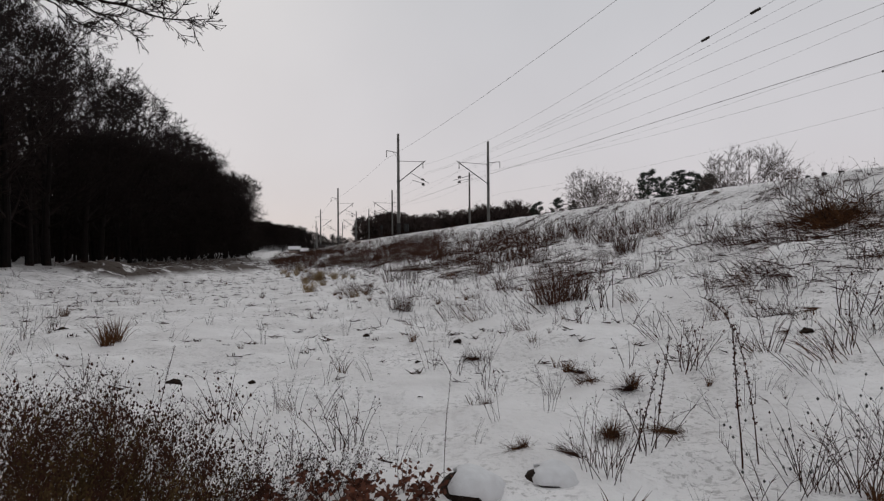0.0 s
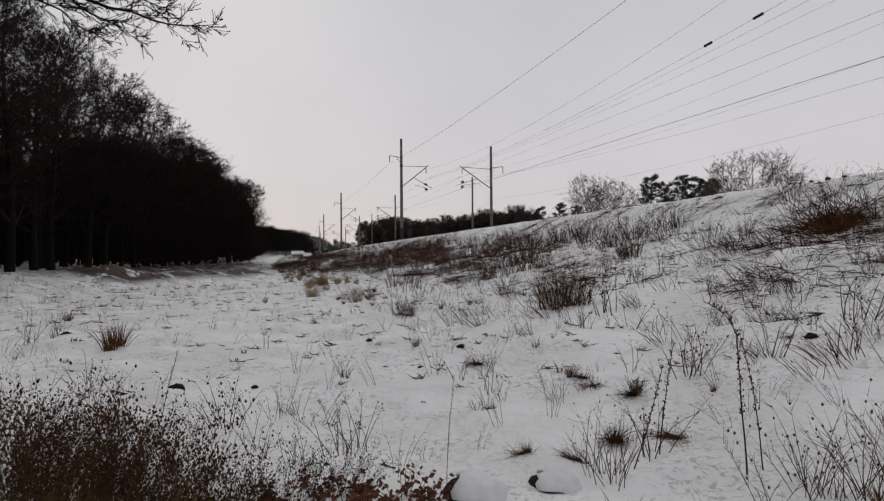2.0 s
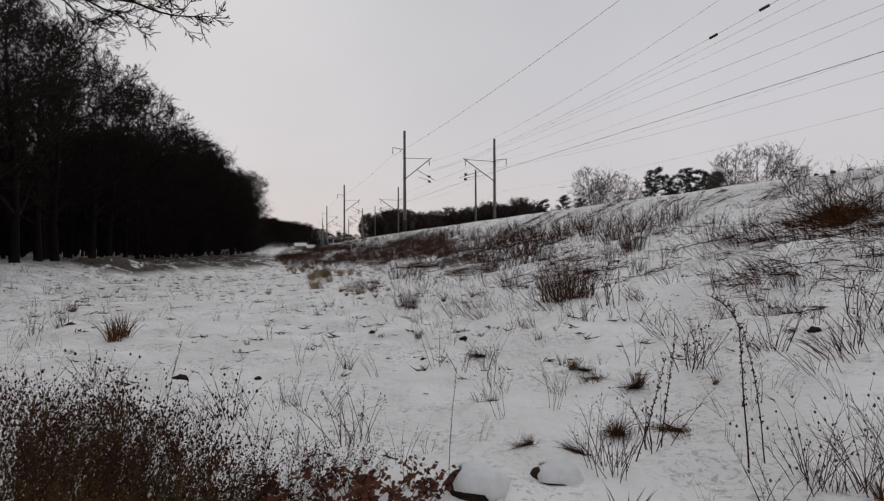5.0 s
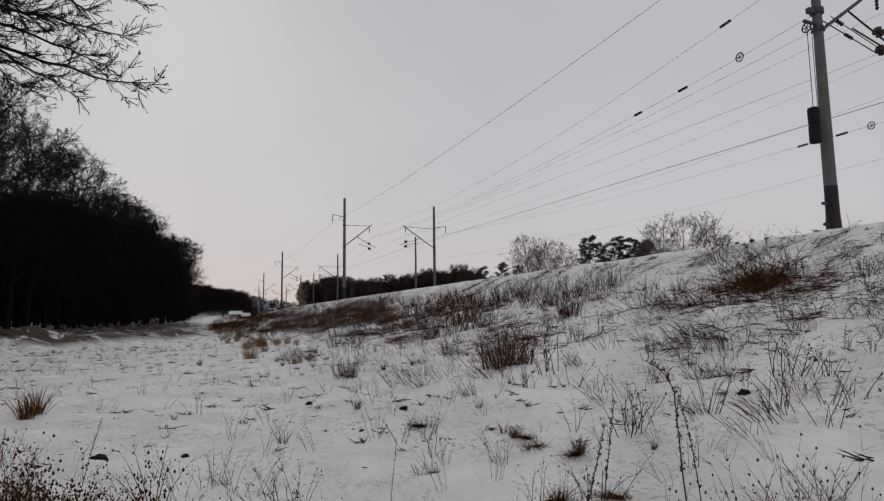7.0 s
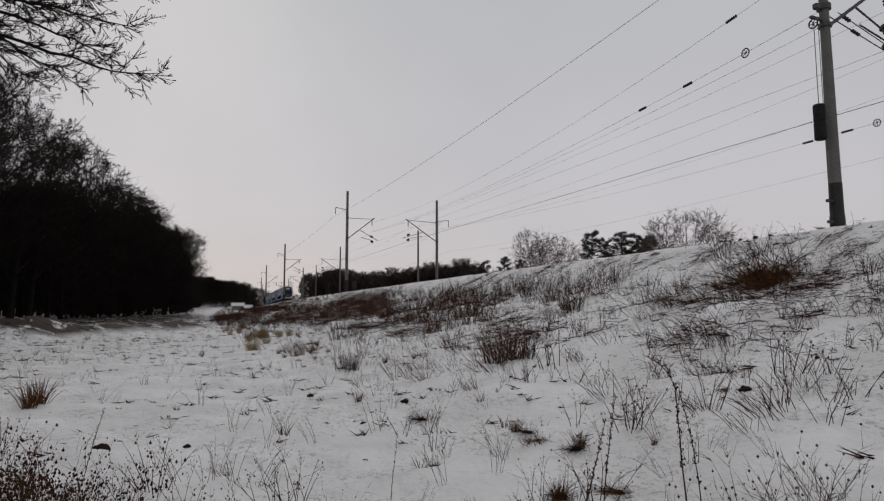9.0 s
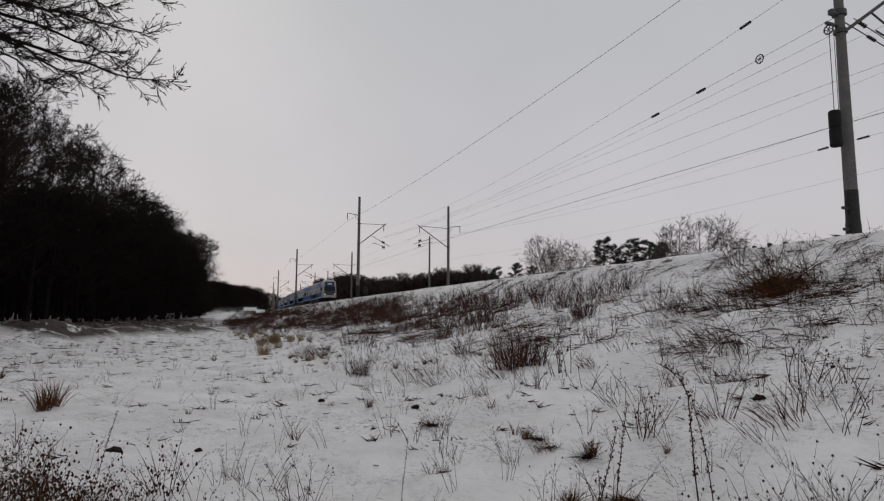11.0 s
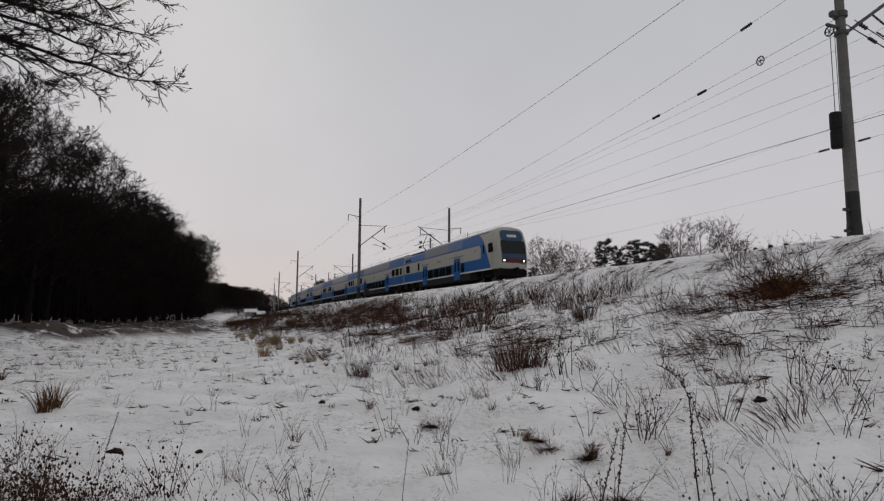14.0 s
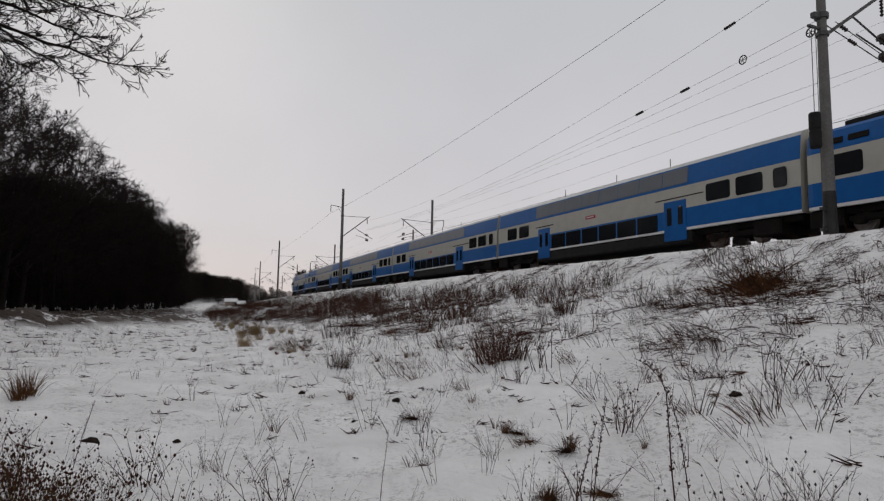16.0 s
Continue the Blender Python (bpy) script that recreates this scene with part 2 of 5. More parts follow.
def along(x, y):
    """The reverse: s and off of a place."""
    rx, ry = x - X0, y - Y0
    s = -math.sin(HEAD) * rx + math.cos(HEAD) * ry
    if s <= BEND_S:
        return s, math.cos(HEAD) * rx + math.sin(HEAD) * ry
    dx, dy = CENTRE.x - x, CENTRE.y - y
    d = math.hypot(dx, dy)
    h = math.atan2(dy, dx)
    return BEND_S + (HEAD - h) * RADIUS, RADIUS - d


def forest_edge(s):
    return float(np.interp(s, [-60, 0, 80, 135, 160, 213, 280, 380, 450, 900], [-42, -39, -33.0, -25.5, -27.0, -30.0, -32.0, -34.0, -30.0, -24.0]))


def spoil(x, y):
    """Height of the low bank of dug earth before the wood, and how bare it is."""
    ax, ay, bx, by = -22.0, 40.5, -17.3, 56.0
    u = max(0.0, min(1.0, ((x - ax) * (bx - ax) + (y - ay) * (by - ay)) / ((bx - ax) ** 2 + (by - ay) ** 2)))
    d = math.hypot(x - ax - u * (bx - ax), y - ay - u * (by - ay))
    return math.exp(-(d / 2.2) ** 2) * (0.85 + 0.45 * noise.noise((x * 0.5, y * 0.3, 2.0)))


def ground_z(x, y):
    s, off = along(x, y)
    e = forest_edge(s)
    floor = float(np.interp(s, [-60, 60, 160, 300, 600], [0, 0.0, 0.8, 3.6, 7.5]))
    toe = max(float(np.interp(s, [-40, 80, 160], [-21.0, -21.0, -16.0])), e + 9.5)
    crest = RAIL_Z - 0.52
    if off > 0:
        far = RAIL_Z - 3.2 + 0.8 * min(1, max(0, off - 30) / 60)
        z = float(np.interp(off, [0, 8.8, 9.6, 17, 60], [crest + 0.10, crest + 0.12, crest, far + 0.2, far]))
    else:
        low = min(floor + 1.5, crest - 2.0)
        offs = np.maximum.accumulate([e - 30, e, e + 2.5, e + 6, toe - 3, toe, toe + 4, -13, -8.2, -5.1, -4.4, -3.4, -2.2]) + np.arange(13) * 1e-4
        z = float(np.interp(off, offs, [floor + 1.3, floor + 1.05, floor + 0.85, floor + 0.1, floor, floor + 0.12, floor + 0.7, low, crest - 1.75, crest - 0.06, crest + 0.07, crest + 0.09, crest + 0.10]))
        if off < -45:
            z += 0.02 * (-45 - off) if off > -200 else 3.1
    z += 0.95 * spoil(x, y)
    d = math.hypot(x, y)
    amp = 0.0 if -4 < off < 9 else min(1.0, 0.15 + (-4 - off) / 3.0) if off <= -4 else 1.0
    z += amp * (0.16 * noise.noise((x * 0.23, y * 0.23, 1.0)) + 0.14 * noise.noise((x * 0.8, y * 0.8, 4.0)) + 0.08 * noise.noise((x * 2.1, y * 2.1, 9.0)))
    if d > 350:
        z += min(22.0, (d - 350) * 0.02)
    return z


def build_ground():
    radii = [0.0] + [0.5 * 1.0245 ** i for i in range(372)]
    angs = []
    a = -180.0
    while a < 180:
        angs.append(a)
        a += 0.45 if -50 < a < 55 else 3.0
    vs, fs, lit = [], [], []
    n = len(angs)
    for r in radii:
        for a in angs:
            x, y = r * math.sin(radians(a)), r * math.cos(radians(a))
            vs.append((x, y, ground_z(x, y)))
            s, off = along(x, y)
            k = float(np.interp(off, [-60, -40, -34, -26, -18, -14, -6, -4, 20], [1.0, 1.0, 0.85, 0.32, 0.45, 0.85, 0.8, 0.15, 0.6]))
            e = off - forest_edge(s)
            bank = float(np.interp(e, [-6, -1, 1, 5, 7], [0.4, 0.8, 1.0, 0.9, 0.0])) * float(np.interp(s, [20, 45, 110, 160], [0.2, 1, 1, 0.4]))
            lit.append(min(1.0, k + (0.35 if s > 60 and off < -4 else 0)) + 1.2 * bank + 2.2 * spoil(x, y))
    for i in range(len(radii) - 1):
        for j in range(n):
            k = (j + 1) % n
            fs.append((i * n + k, i * n + j, (i + 1) * n + j, (i + 1) * n + k))
    me = bpy.data.meshes.new("ground")
    me.from_pydata(vs, [], fs)
    me.materials.append(SNOW)
    me.polygons.foreach_set("use_smooth", [True] * len(me.polygons))
    at = me.attributes.new("litter", "FLOAT", "POINT")
    at.data.foreach_set("value", lit)
    return tagged(new("ground", me), "snow-covered meadow and railway embankment with thin dead grass", "ground", kind="structure")


build_ground()

# ---------------------------------------------------------------- railway track
def build_track(off, name, label):
    t = thing(name, label, "railway track", kind="structure")
    g = Geo()
    ss = list(range(-90, 30, 10)) + list(range(30, 640, 15))
    prof = [(-2.3, -0.6), (-1.55, -0.2), (1.55, -0.2), (2.3, -0.6)]
    g.loft([[track(s, off + a, b) for a, b in prof] for s in ss], 0)
    part("ballast_bed", g, BALLAST, t, "grey crushed stone dusted with snow")
    for side in (-0.76, 0.76):
        g = Geo()
        sec = [(-0.065, -0.18), (-0.02, -0.16), (-0.03, 0.0), (0.03, 0.0), (0.02, -0.16), (0.065, -0.18)]
        g.loft([[track(s, off + side + a, b) for a, b in sec] for s in ss], 0)
        part("rail", g, RAILSTEEL, t)
    g = Geo()
    g.box(-0.12, 0.12, -1.3, 1.3, -0.24, -0.14, 0, 0.02)
    me = g.mesh("sleeper", SLEEPER)
    for i in range(110):
        s = -40 + i * 0.6
        p = track(s, off)
        part("sleeper", me, None, t, at=pose(p.x, p.y, p.z, 0, 0, math.degrees(heading(s)) + 90))
    return t


build_track(0.0, "railway_track", "steel rails on concrete sleepers in snowy ballast")
build_track(4.2, "railway_track", "second pair of rails on concrete sleepers in ballast")

# ---------------------------------------------------------------- poles and overhead wires
def concrete_pole(name, s, off, top, base_r=0.235, top_r=0.15, tar=1.35, foot=-0.75, label="", group="overhead line poles"):
    """A tapered round pole with a tarred foot. Its space: x along the line (away), y to the near side, z above the rails."""
    p = track(s, off)
    t = thing(name, label or "tapered grey concrete pole with tarred black foot", "overhead line pole", pose(p.x, p.y, p.z, 0, 0, math.degrees(heading(s)) + 90), group)
    rr = lambda z: base_r + (top_r - base_r) * (z - foot) / (top - foot)
    g = Geo()
    zs = [tar] + [tar + (top - tar) * k / 5 for k in range(1, 6)]
    g.tube([(0, 0, z) for z in zs], [rr(z) for z in zs], 16)
    part("shaft", g, CONCRETE, t, smooth=False)
    g = Geo()
    g.tube([(0, 0, foot), (0, 0, -0.05), (0, 0, 0.12), (0, 0, tar)], [rr(foot) + 0.03, rr(0) + 0.03, rr(0) + 0.012, rr(tar) + 0.012], 16)
    part("tarred_foot", g, TAR, t, "black tar paint on the foot")
    return t, rr


def ribbed(g, a, b, r, n=5, seg=8):
    """A string of insulator sheds from a to b."""
    a, b = Vector(a), Vector(b)
    pts, rad = [], []
    for i in range(n * 2 + 1):
        pts.append(a.lerp(b, i / (n * 2)))
        rad.append(r if i % 2 else r * 0.45)
    g.tube(pts, rad, seg)


def cantilever(t, reach, pull_z, heel_z, tip_z, contact, side=-1.0, feeder=None):
    """Sloping bracket, tie rod, hanging insulator and registration arm towards the track (side -1: to the far side)."""
    y = lambda d: side * d
    g = Geo()
    g.tube([(0, y(0.15), heel_z), (0, y(reach), tip_z)], 0.065, 8)
    part("bracket_arm", g, STEEL, t)
    g = Geo()
    g.tube([(0, y(0.15), pull_z), (0, y(reach - 0.25), tip_z - 0.15)], 0.036, 6)
    part("tie_rod", g, STEEL, t)
    g = Geo()
    ribbed(g, (0, y(reach - 0.35), tip_z - 0.4), (0, y(reach - 0.35), tip_z - 1.1), 0.075)
    part("hanging_insulator", g, INSULATOR, t)
    g = Geo()
    x = 0.45 * reach
    g.tube([(0, y(x), heel_z + (tip_z - heel_z) * 0.42), (0, y(reach + 0.5), contact + 0.35)], 0.04, 6)
    g.tube([(0, y(x + 0.2), contact + 0.75), (0, y(reach - 0.2), contact + 0.3)], 0.034, 6)
    part("registration_arm", g, STEEL, t)
    g = Geo()
    ribbed(g, (0, y(reach - 0.6), contact + 0.95), (0, y(reach - 0.2), contact + 0.8), 0.2, 2)
    part("arm_insulator", g, INSULATOR, t)
    g = Geo()
    ribbed(g, (0, y(reach - 0.55), contact + 0.2), (0, y(reach - 0.15), contact + 0.1), 0.2, 2)
    part("arm_insulator", g, INSULATOR, t)
    if feeder:
        fy, fz = feeder
        g = Geo()
        g.tube([(0, 0, fz), (0, -y(fy), fz + 0.25)], 0.045, 6)
        g.tube([(0, 0, fz - 0.9), (0, -y(fy * 0.45), fz + 0.1)], 0.022, 6)
        part("feeder_bracket", g, STEEL, t)
        g = Geo()
        ribbed(g, (0, -y(fy), fz + 0.2), (0, -y(fy), fz - 0.7), 0.07)
        part("feeder_insulator", g, INSULATOR, t)
    for z in (pull_z, heel_z):
        g = Geo()
        g.tube([(0, 0, z - 0.07), (0, 0, z + 0.07)], 0.235, 12)
        part("clamp_band", g, STEEL, t)


NEAR_OFF, FAR_OFF = -3.7, 9.0
CONTACT, CARRIER = 6.5, 8.35
NEAR_S = [67.5, 140.5, 214.0, 290.0, 365.0]
for s in NEAR_S:
    t, _ = concrete_pole("overhead_line_pole", s, NEAR_OFF + 0.15, 14.1, 0.24, 0.17)
    cantilever(t, 4.0, 10.2, 7.3, 10.4, CONTACT + 0.3, -1.0, (1.7, 11.4))
FAR_S = [63.5, 131.0, 205.0, 280.0]
for s in FAR_S:
    t, _ = concrete_pole("overhead_line_pole", s, FAR_OFF - 0.4, 12.85, 0.22, 0.16)
    cantilever(t, 4.7, 9.6, 6.9, 9.9, CONTACT + 0.3, 1.0, (1.8, 9.8))
for s, off, top in [(71.0, 8.4, 9.4), (166.0, 8.0, 10.8), (203.0, 8.0, 9.6)]:
    t, _ = concrete_pole("telegraph_pole", s, off, top, 0.17, 0.12, 0.4, label="slim dark weathered pole beside the track", group="slim poles")

# the pole with the tensioning weights
t, rr = concrete_pole("overhead_line_pole", -4.85, NEAR_OFF, 13.8, 0.225, 0.115, 1.2, label="grey concrete pole with tarred foot and tensioning weights")
cantilever(t, 3.9, 9.9, 7.05, 9.6, CONTACT + 0.2, -1.0)
g = Geo()
g.tube([(0, -0.1, 7.5), (0.05, -3.2, 6.75)], 0.022, 6)
part("stay_rod", g, STEEL, t)
g = Geo()
ribbed(g, (0.03, -1.5, 7.17), (0.03, -1.95, 7.05), 0.075, 4)
part("rod_insulator", g, INSULATOR, t)
g = Geo()
ribbed(g, (0.02, -0.95, 7.66), (0.02, -1.45, 7.5), 0.085, 4)
part("rod_insulator", g, INSULATOR, t)
g = Geo()
g.tube([(0.02, -0.8, 7.72), (0.02, -3.4, 6.95)], 0.018, 6)
part("stay_rod", g, STEEL, t)
for z in (7.75,):
    g = Geo()
    g.tube([(0, 0, z - 0.1), (0, 0, z + 0.1)], 0.24, 12)
    part("clamp_band", g, STEEL, t)
g = Geo()
g.box(-0.1, 0.1, 0.12, 0.5, 7.6, 7.82, 0, 0.03)
part("anchor_plate", g, STEEL, t)
g = Geo()
g.tube([(0.0, 0.60, z) for z in (2.72, 2.77, 3.32, 3.35, 3.40, 3.43, 3.96, 4.01)], [0.17, 0.2, 0.2, 0.18, 0.18, 0.2, 0.2, 0.17], 18)
part("tension_weight", g, SKIRT, t, "stack of dark round concrete weights", smooth=False)
g = Geo()
g.tube([(0, 0.60, 3.98), (0, 0.60, 7.1)], 0.014, 5)
g.tube([(0, 0.36, -0.2), (0, 0.36, 7.15)], 0.012, 5)
part("weight_rope", g, WIRE, t)
g = Geo()
g.box(-0.05, 0.05, 0.1, 0.75, 7.2, 7.3, 0, 0.01)
part("rope_bracket", g, STEEL, t)
for z in (-0.25, 0.5):
    g = Geo()
    g.box(-0.05, 0.05, 0.1, 0.5, z, z + 0.1, 0, 0.01)
    part("rope_bracket", g, STEEL, t)


def pulley(t, centre, r=0.17):
    g = Geo()
    c = Vector(centre)
    ring = [c + Vector((r * math.cos(a), 0, r * math.sin(a))) for a in np.linspace(0, 2 * math.pi, 17)]
    g.tube(ring, 0.028, 6, caps=False)
    for a in (0, 60, 120):
        d = Vector((math.cos(radians(a)), 0, math.sin(radians(a)))) * r
        g.tube([c - d, c + d], 0.015, 5)
    return part("pulley", g, STEEL, t, "spoked iron pulley wheel")


pulley(t, (0.0, 0.62, 7.02))


def wire(name, label, ends, sag, r=0.012, n=14):
    """A wire through the points of ends (s, off, up), hanging by sag in every span."""
    g, pts = Geo(), []
    for (a, b) in zip(ends, ends[1:]):
        for k in range(n):
            u = k / n
            s, o, z = (a[i] + (b[i] - a[i]) * u for i in range(3))
            pts.append(track(s, o, z - 4 * sag * u * (1 - u)))
    pts.append(track(*ends[-1]))
    g.tube(pts, r, 5)
    ob = new(name, g.mesh(name, WIRE))
    return tagged(ob, label, "overhead wire", "overhead wires")


SPANS = [-76.0, -4.6] + NEAR_S
wire("contact_wire", "taut dark contact wire above the near track", [(s, 0.25 * (-1) ** i, CONTACT + (0.25 if s > 0 else 0.2)) for i, s in enumerate(SPANS)], 0.05, 0.007)
wire("carrier_wire", "carrier wire hanging above the near contact wire", [(s, 0, CARRIER) for s in SPANS], 1.05, 0.0055)
wire("contact_wire", "taut dark contact wire above the far track", [(s, 4.2 + 0.2 * (-1) ** i, 6.1 if s < 0 else 6.75) for i, s in enumerate([-76.0, -8.0] + FAR_S)], 0.05, 0.008)
wire("contact_wire", "second contact wire above the far track", [(s, 4.3 + 0.2 * (-1) ** i, 6.15 if s < 0 else 6.8) for i, s in enumerate([-76.0, -8.0] + FAR_S)], 0.05, 0.008)
wire("carrier_wire", "carrier wire hanging above the far contact wire", [(s, 4.2, 8.6) for s in [-76.0, -8.0] + FAR_S], 1.5, 0.0055)
wire("feeder_wire", "feeder wire on the near poles' outer brackets", [(-76, -5.4, 11.3), (-4.85, -5.4, 11.15), (67.5, -5.4, 10.4), (140.5, -5.4, 10.7), (214, -5.4, 10.7), (290, -5.4, 10.7)], 0.85, 0.0115)
wire("feeder_wire", "feeder wire on the far poles' outer brackets", [(-76, 10.8, 9.2)] + [(s, 10.8, 9.2) for s in [-8.0] + FAR_S], 1.2, 0.006)
wire("feeder_wire", "lower feeder wire on the far poles", [(-76, 10.6, 5.6)] + [(s, 10.6, 5.6) for s in [-8.0] + FAR_S], 0.9, 0.006)


def anchor_line(label, a, m, z, insulators, wheel=None, r=0.0075):
    """A tensioned wire from a by way of m to z (s, off, up), in a smooth sag, with insulators and a pulley in it."""
    t = thing("anchor_wire", label, "overhead wire", group="overhead wires")
    a, m, z = Vector(a), Vector(m), Vector(z)
    um = (m.x - a.x) / (z.x - a.x)
    ctrl = (m - a * (1 - um) ** 2 - z * um ** 2) / (2 * um * (1 - um))
    at = lambda u: track(*(a * (1 - u) ** 2 + ctrl * 2 * u * (1 - u) + z * u * u))
    us = np.linspace(0, 1, 40)
    g = Geo()
    g.tube([at(u) for u in us], r, 5)
    part("rope", g, WIRE, t)
    for s in insulators:
        u = (s - a.x) / (z.x - a.x)
        g = Geo()
        ribbed(g, at(u), at(u + 0.65 / (z.x - a.x)), 0.075, 6)
        part("insulator", g, INSULATOR, t)
    if wheel is not None:
        c = at((wheel - a.x) / (z.x - a.x))
        g = Geo()
        d = (track(1, 0) - track(0, 0)).normalized()
        ring = [c + d * 0.19 * math.cos(k) + Vector((0, 0, 0.19 * math.sin(k))) for k in np.linspace(0, 2 * math.pi, 17)]
        g.tube(ring, 0.026, 6, caps=False)
        for k in (20, 80, 140):
            q = d * 0.19 * math.cos(radians(k)) + Vector((0, 0, 0.19 * math.sin(radians(k))))
            g.tube([c - q, c + q], 0.014, 5)
        part("pulley", g, STEEL, t, "spoked iron pulley wheel")
    return t


anchor_line("tensioned carrier wire with insulators and pulley, ending on the concrete pole", (-4.85, -3.6, 7.75), (17.0, -1.2, 7.6), (67.5, 0.3, 8.6), [2.6, 6.3], -0.85)
anchor_line("second tensioned wire running to the same pole", (-4.85, -3.6, 7.15), (10.0, -2.1, 7.1), (67.5, 0.3, 8.4), [], None, 0.006)
anchor_line("tensioned wire with insulator, ending high on the concrete pole", (-4.85, -3.6, 9.75), (10.4, -2.2, 8.9), (67.5, 0.5, 9.9), [-0.6])
anchor_line("low tensioned wire with insulators and pulley beyond the tracks", (-7.0, 8.6, 6.75), (20.2, 8.0, 6.45), (63.5, 7.0, 8.4), [2.3, 4.6], 1.05)

def railway_signal(s, off, high, label):
    p = track(s, off)
    t = thing("railway_signal", label, "railway signal", pose(p.x, p.y, p.z, 0, 0, math.degrees(heading(s))), "railway signals")
    g = Geo()
    g.tube([(0, 0, -0.7), (0, 0, high)], 0.06, 8)
    part("mast", g, TAR, t)
    g = Geo()
    g.box(-0.32, 0.32, -0.1, 0.12, high - 0.1, high + 0.95, 0, 0.08)
    head = part("signal_head", g, TAR, t, "black signal head with unlit lenses")
    for k in (0.2, 0.6):
        g = Geo()
        g.tube([(0, -0.1, high + k), (0, -0.3, high + k)], [0.11, 0.12], 12)
        part("lens_hood", g, TAR, head)


railway_signal(65.5, -2.9, 0.2, "low black colour-light signal beside the concrete pole")
railway_signal(139.0, 7.3, 3.6, "black colour-light signal on a thin mast")

# ---------------------------------------------------------------- the train
HALF = 13.05


def front_livery(x, z, m):
    """Paint of a cab car: the blue ends in a swept curve before the cream cab, and the low roof end is blue."""
    if x < -6.0 and z > 3.3:
        return 0 if z < 4.6 else 2
    if z > 4.4 or z < 1.15:
        return m
    if x > np.interp(z, [1.1, 1.6, 2.2, 2.9, 3.3, 3.7, 4.0, 4.2, 4.4], [11.4, 11.1, 10.75, 10.35, 10.1, 9.8, 9.35, 8.9, 8.2]):
        return 1
    if 2.15 < z < 3.3 and x < 9.35 - 0.75 * max(0.0, abs(z - 2.6) / 0.7 - 0.3) ** 2:
        return 1
    return 0


def shell(nose=False):
    """The car body: a lofted skin, cut into cells that carry the livery. Space: x forward, y to its left, z above the rails."""
    prof = [(1.34, 1.02), (1.40, 1.08), (1.41, 1.16), (1.41, 2.15), (1.41, 3.30), (1.40, 3.44), (1.33, 4.08), (1.295, 4.34), (1.17, 4.52), (0.8, 4.66), (0.0, 4.74)]
    if nose:
        zs = np.arange(1.16, 4.35, 0.06)
        prof = prof[:2] + [(float(np.interp(z, [1.16, 3.30, 3.44, 4.08, 4.34], [1.41, 1.41, 1.40, 1.33, 1.295])), float(z)) for z in zs] + prof[-4:]
    ring = [(a, b) for a, b in prof] + [(-a, b) for a, b in reversed(prof[:-1])]
    half = len(prof)
    low = lambda z: z if z < 3.44 else 3.44 + (z - 3.44) * 0.74
    xs = [-HALF, -HALF + 0.25, -11.0, -7.0, 6.0] + [11.0, HALF]
    if nose:
        xs = [-HALF, -HALF + 0.25, -11.0, -6.6, -5.4, 0.0, 6.0] + [round(7.4 + 0.06 * i, 2) for i in range(71)]
    g = Geo()
    rows = []
    for i, x in enumerate(xs):
        pinch = 0.96 if (i == 0 or (i == len(xs) - 1 and not nose)) else 1.0
        rows.append([(x, a * pinch, low(b) if nose and x < -6.0 else b) for a, b in ring])
    k = len(g.v)
    n = len(ring)
    for r in rows:
        g.v += r
    for i in range(len(rows) - 1):
        xm = (xs[i] + xs[i + 1]) / 2
        for j in range(n):
            jj = (j + 1) % n
            a, b = k + i * n + j, k + i * n + jj
            g.f.append((a, b, b + n, a + n))
            z = (ring[j][1] + ring[jj][1]) / 2
            bottom = jj == 0
            if bottom:
                m = 4
            elif z < 1.15:
                m = 3
            elif z < 2.15:
                m = 0
            elif z < 3.3:
                m = 1
            elif z < 4.4:
                m = 0
            else:
                m = 2
            if nose and not bottom:
                m = front_livery(xm, z, m)
            g.m.append(m)
    g.f.append(tuple(range(k + n - 1, k - 1, -1)))
    g.m.append(1)
    if not nose:
        g.f.append(tuple(range(k + (len(rows) - 1) * n, k + len(rows) * n)))
        g.m.append(1)
    return g.mesh("body", [BLUE, CREAM, SILVER, WHITE, UNDER])


def side_panel(x0, x1, z0, z1, side, thick=0.03, lean=0.0, inset=0.0, rnd=0.08):
    """A rounded slab on the car's side; lean: how much nearer the middle its top stands."""
    y0 = side * (1.405 - inset)
    g = Geo()
    rings = []
    for d, sh in ((0, 0.0), (thick * 0.7, 0.0), (thick, 0.02)):
        r = rnd
        a0, a1, b0, b1 = x0 + sh, x1 - sh, z0 + sh, z1 - sh
        pts = [(a0 + r, b0), (a1 - r, b0), (a1 - r * 0.3, b0 + r * 0.3), (a1, b0 + r), (a1, b1 - r), (a1 - r * 0.3, b1 - r * 0.3), (a1 - r, b1), (a0 + r, b1), (a0 + r * 0.3, b1 - r * 0.3), (a0, b1 - r), (a0, b0 + r), (a0 + r * 0.3, b0 + r * 0.3)]
        rings.append([(x, y0 + side * d - side * lean * (z - z0) / (z1 - z0), z) for x, z in pts])
    g.loft(rings)
    return g


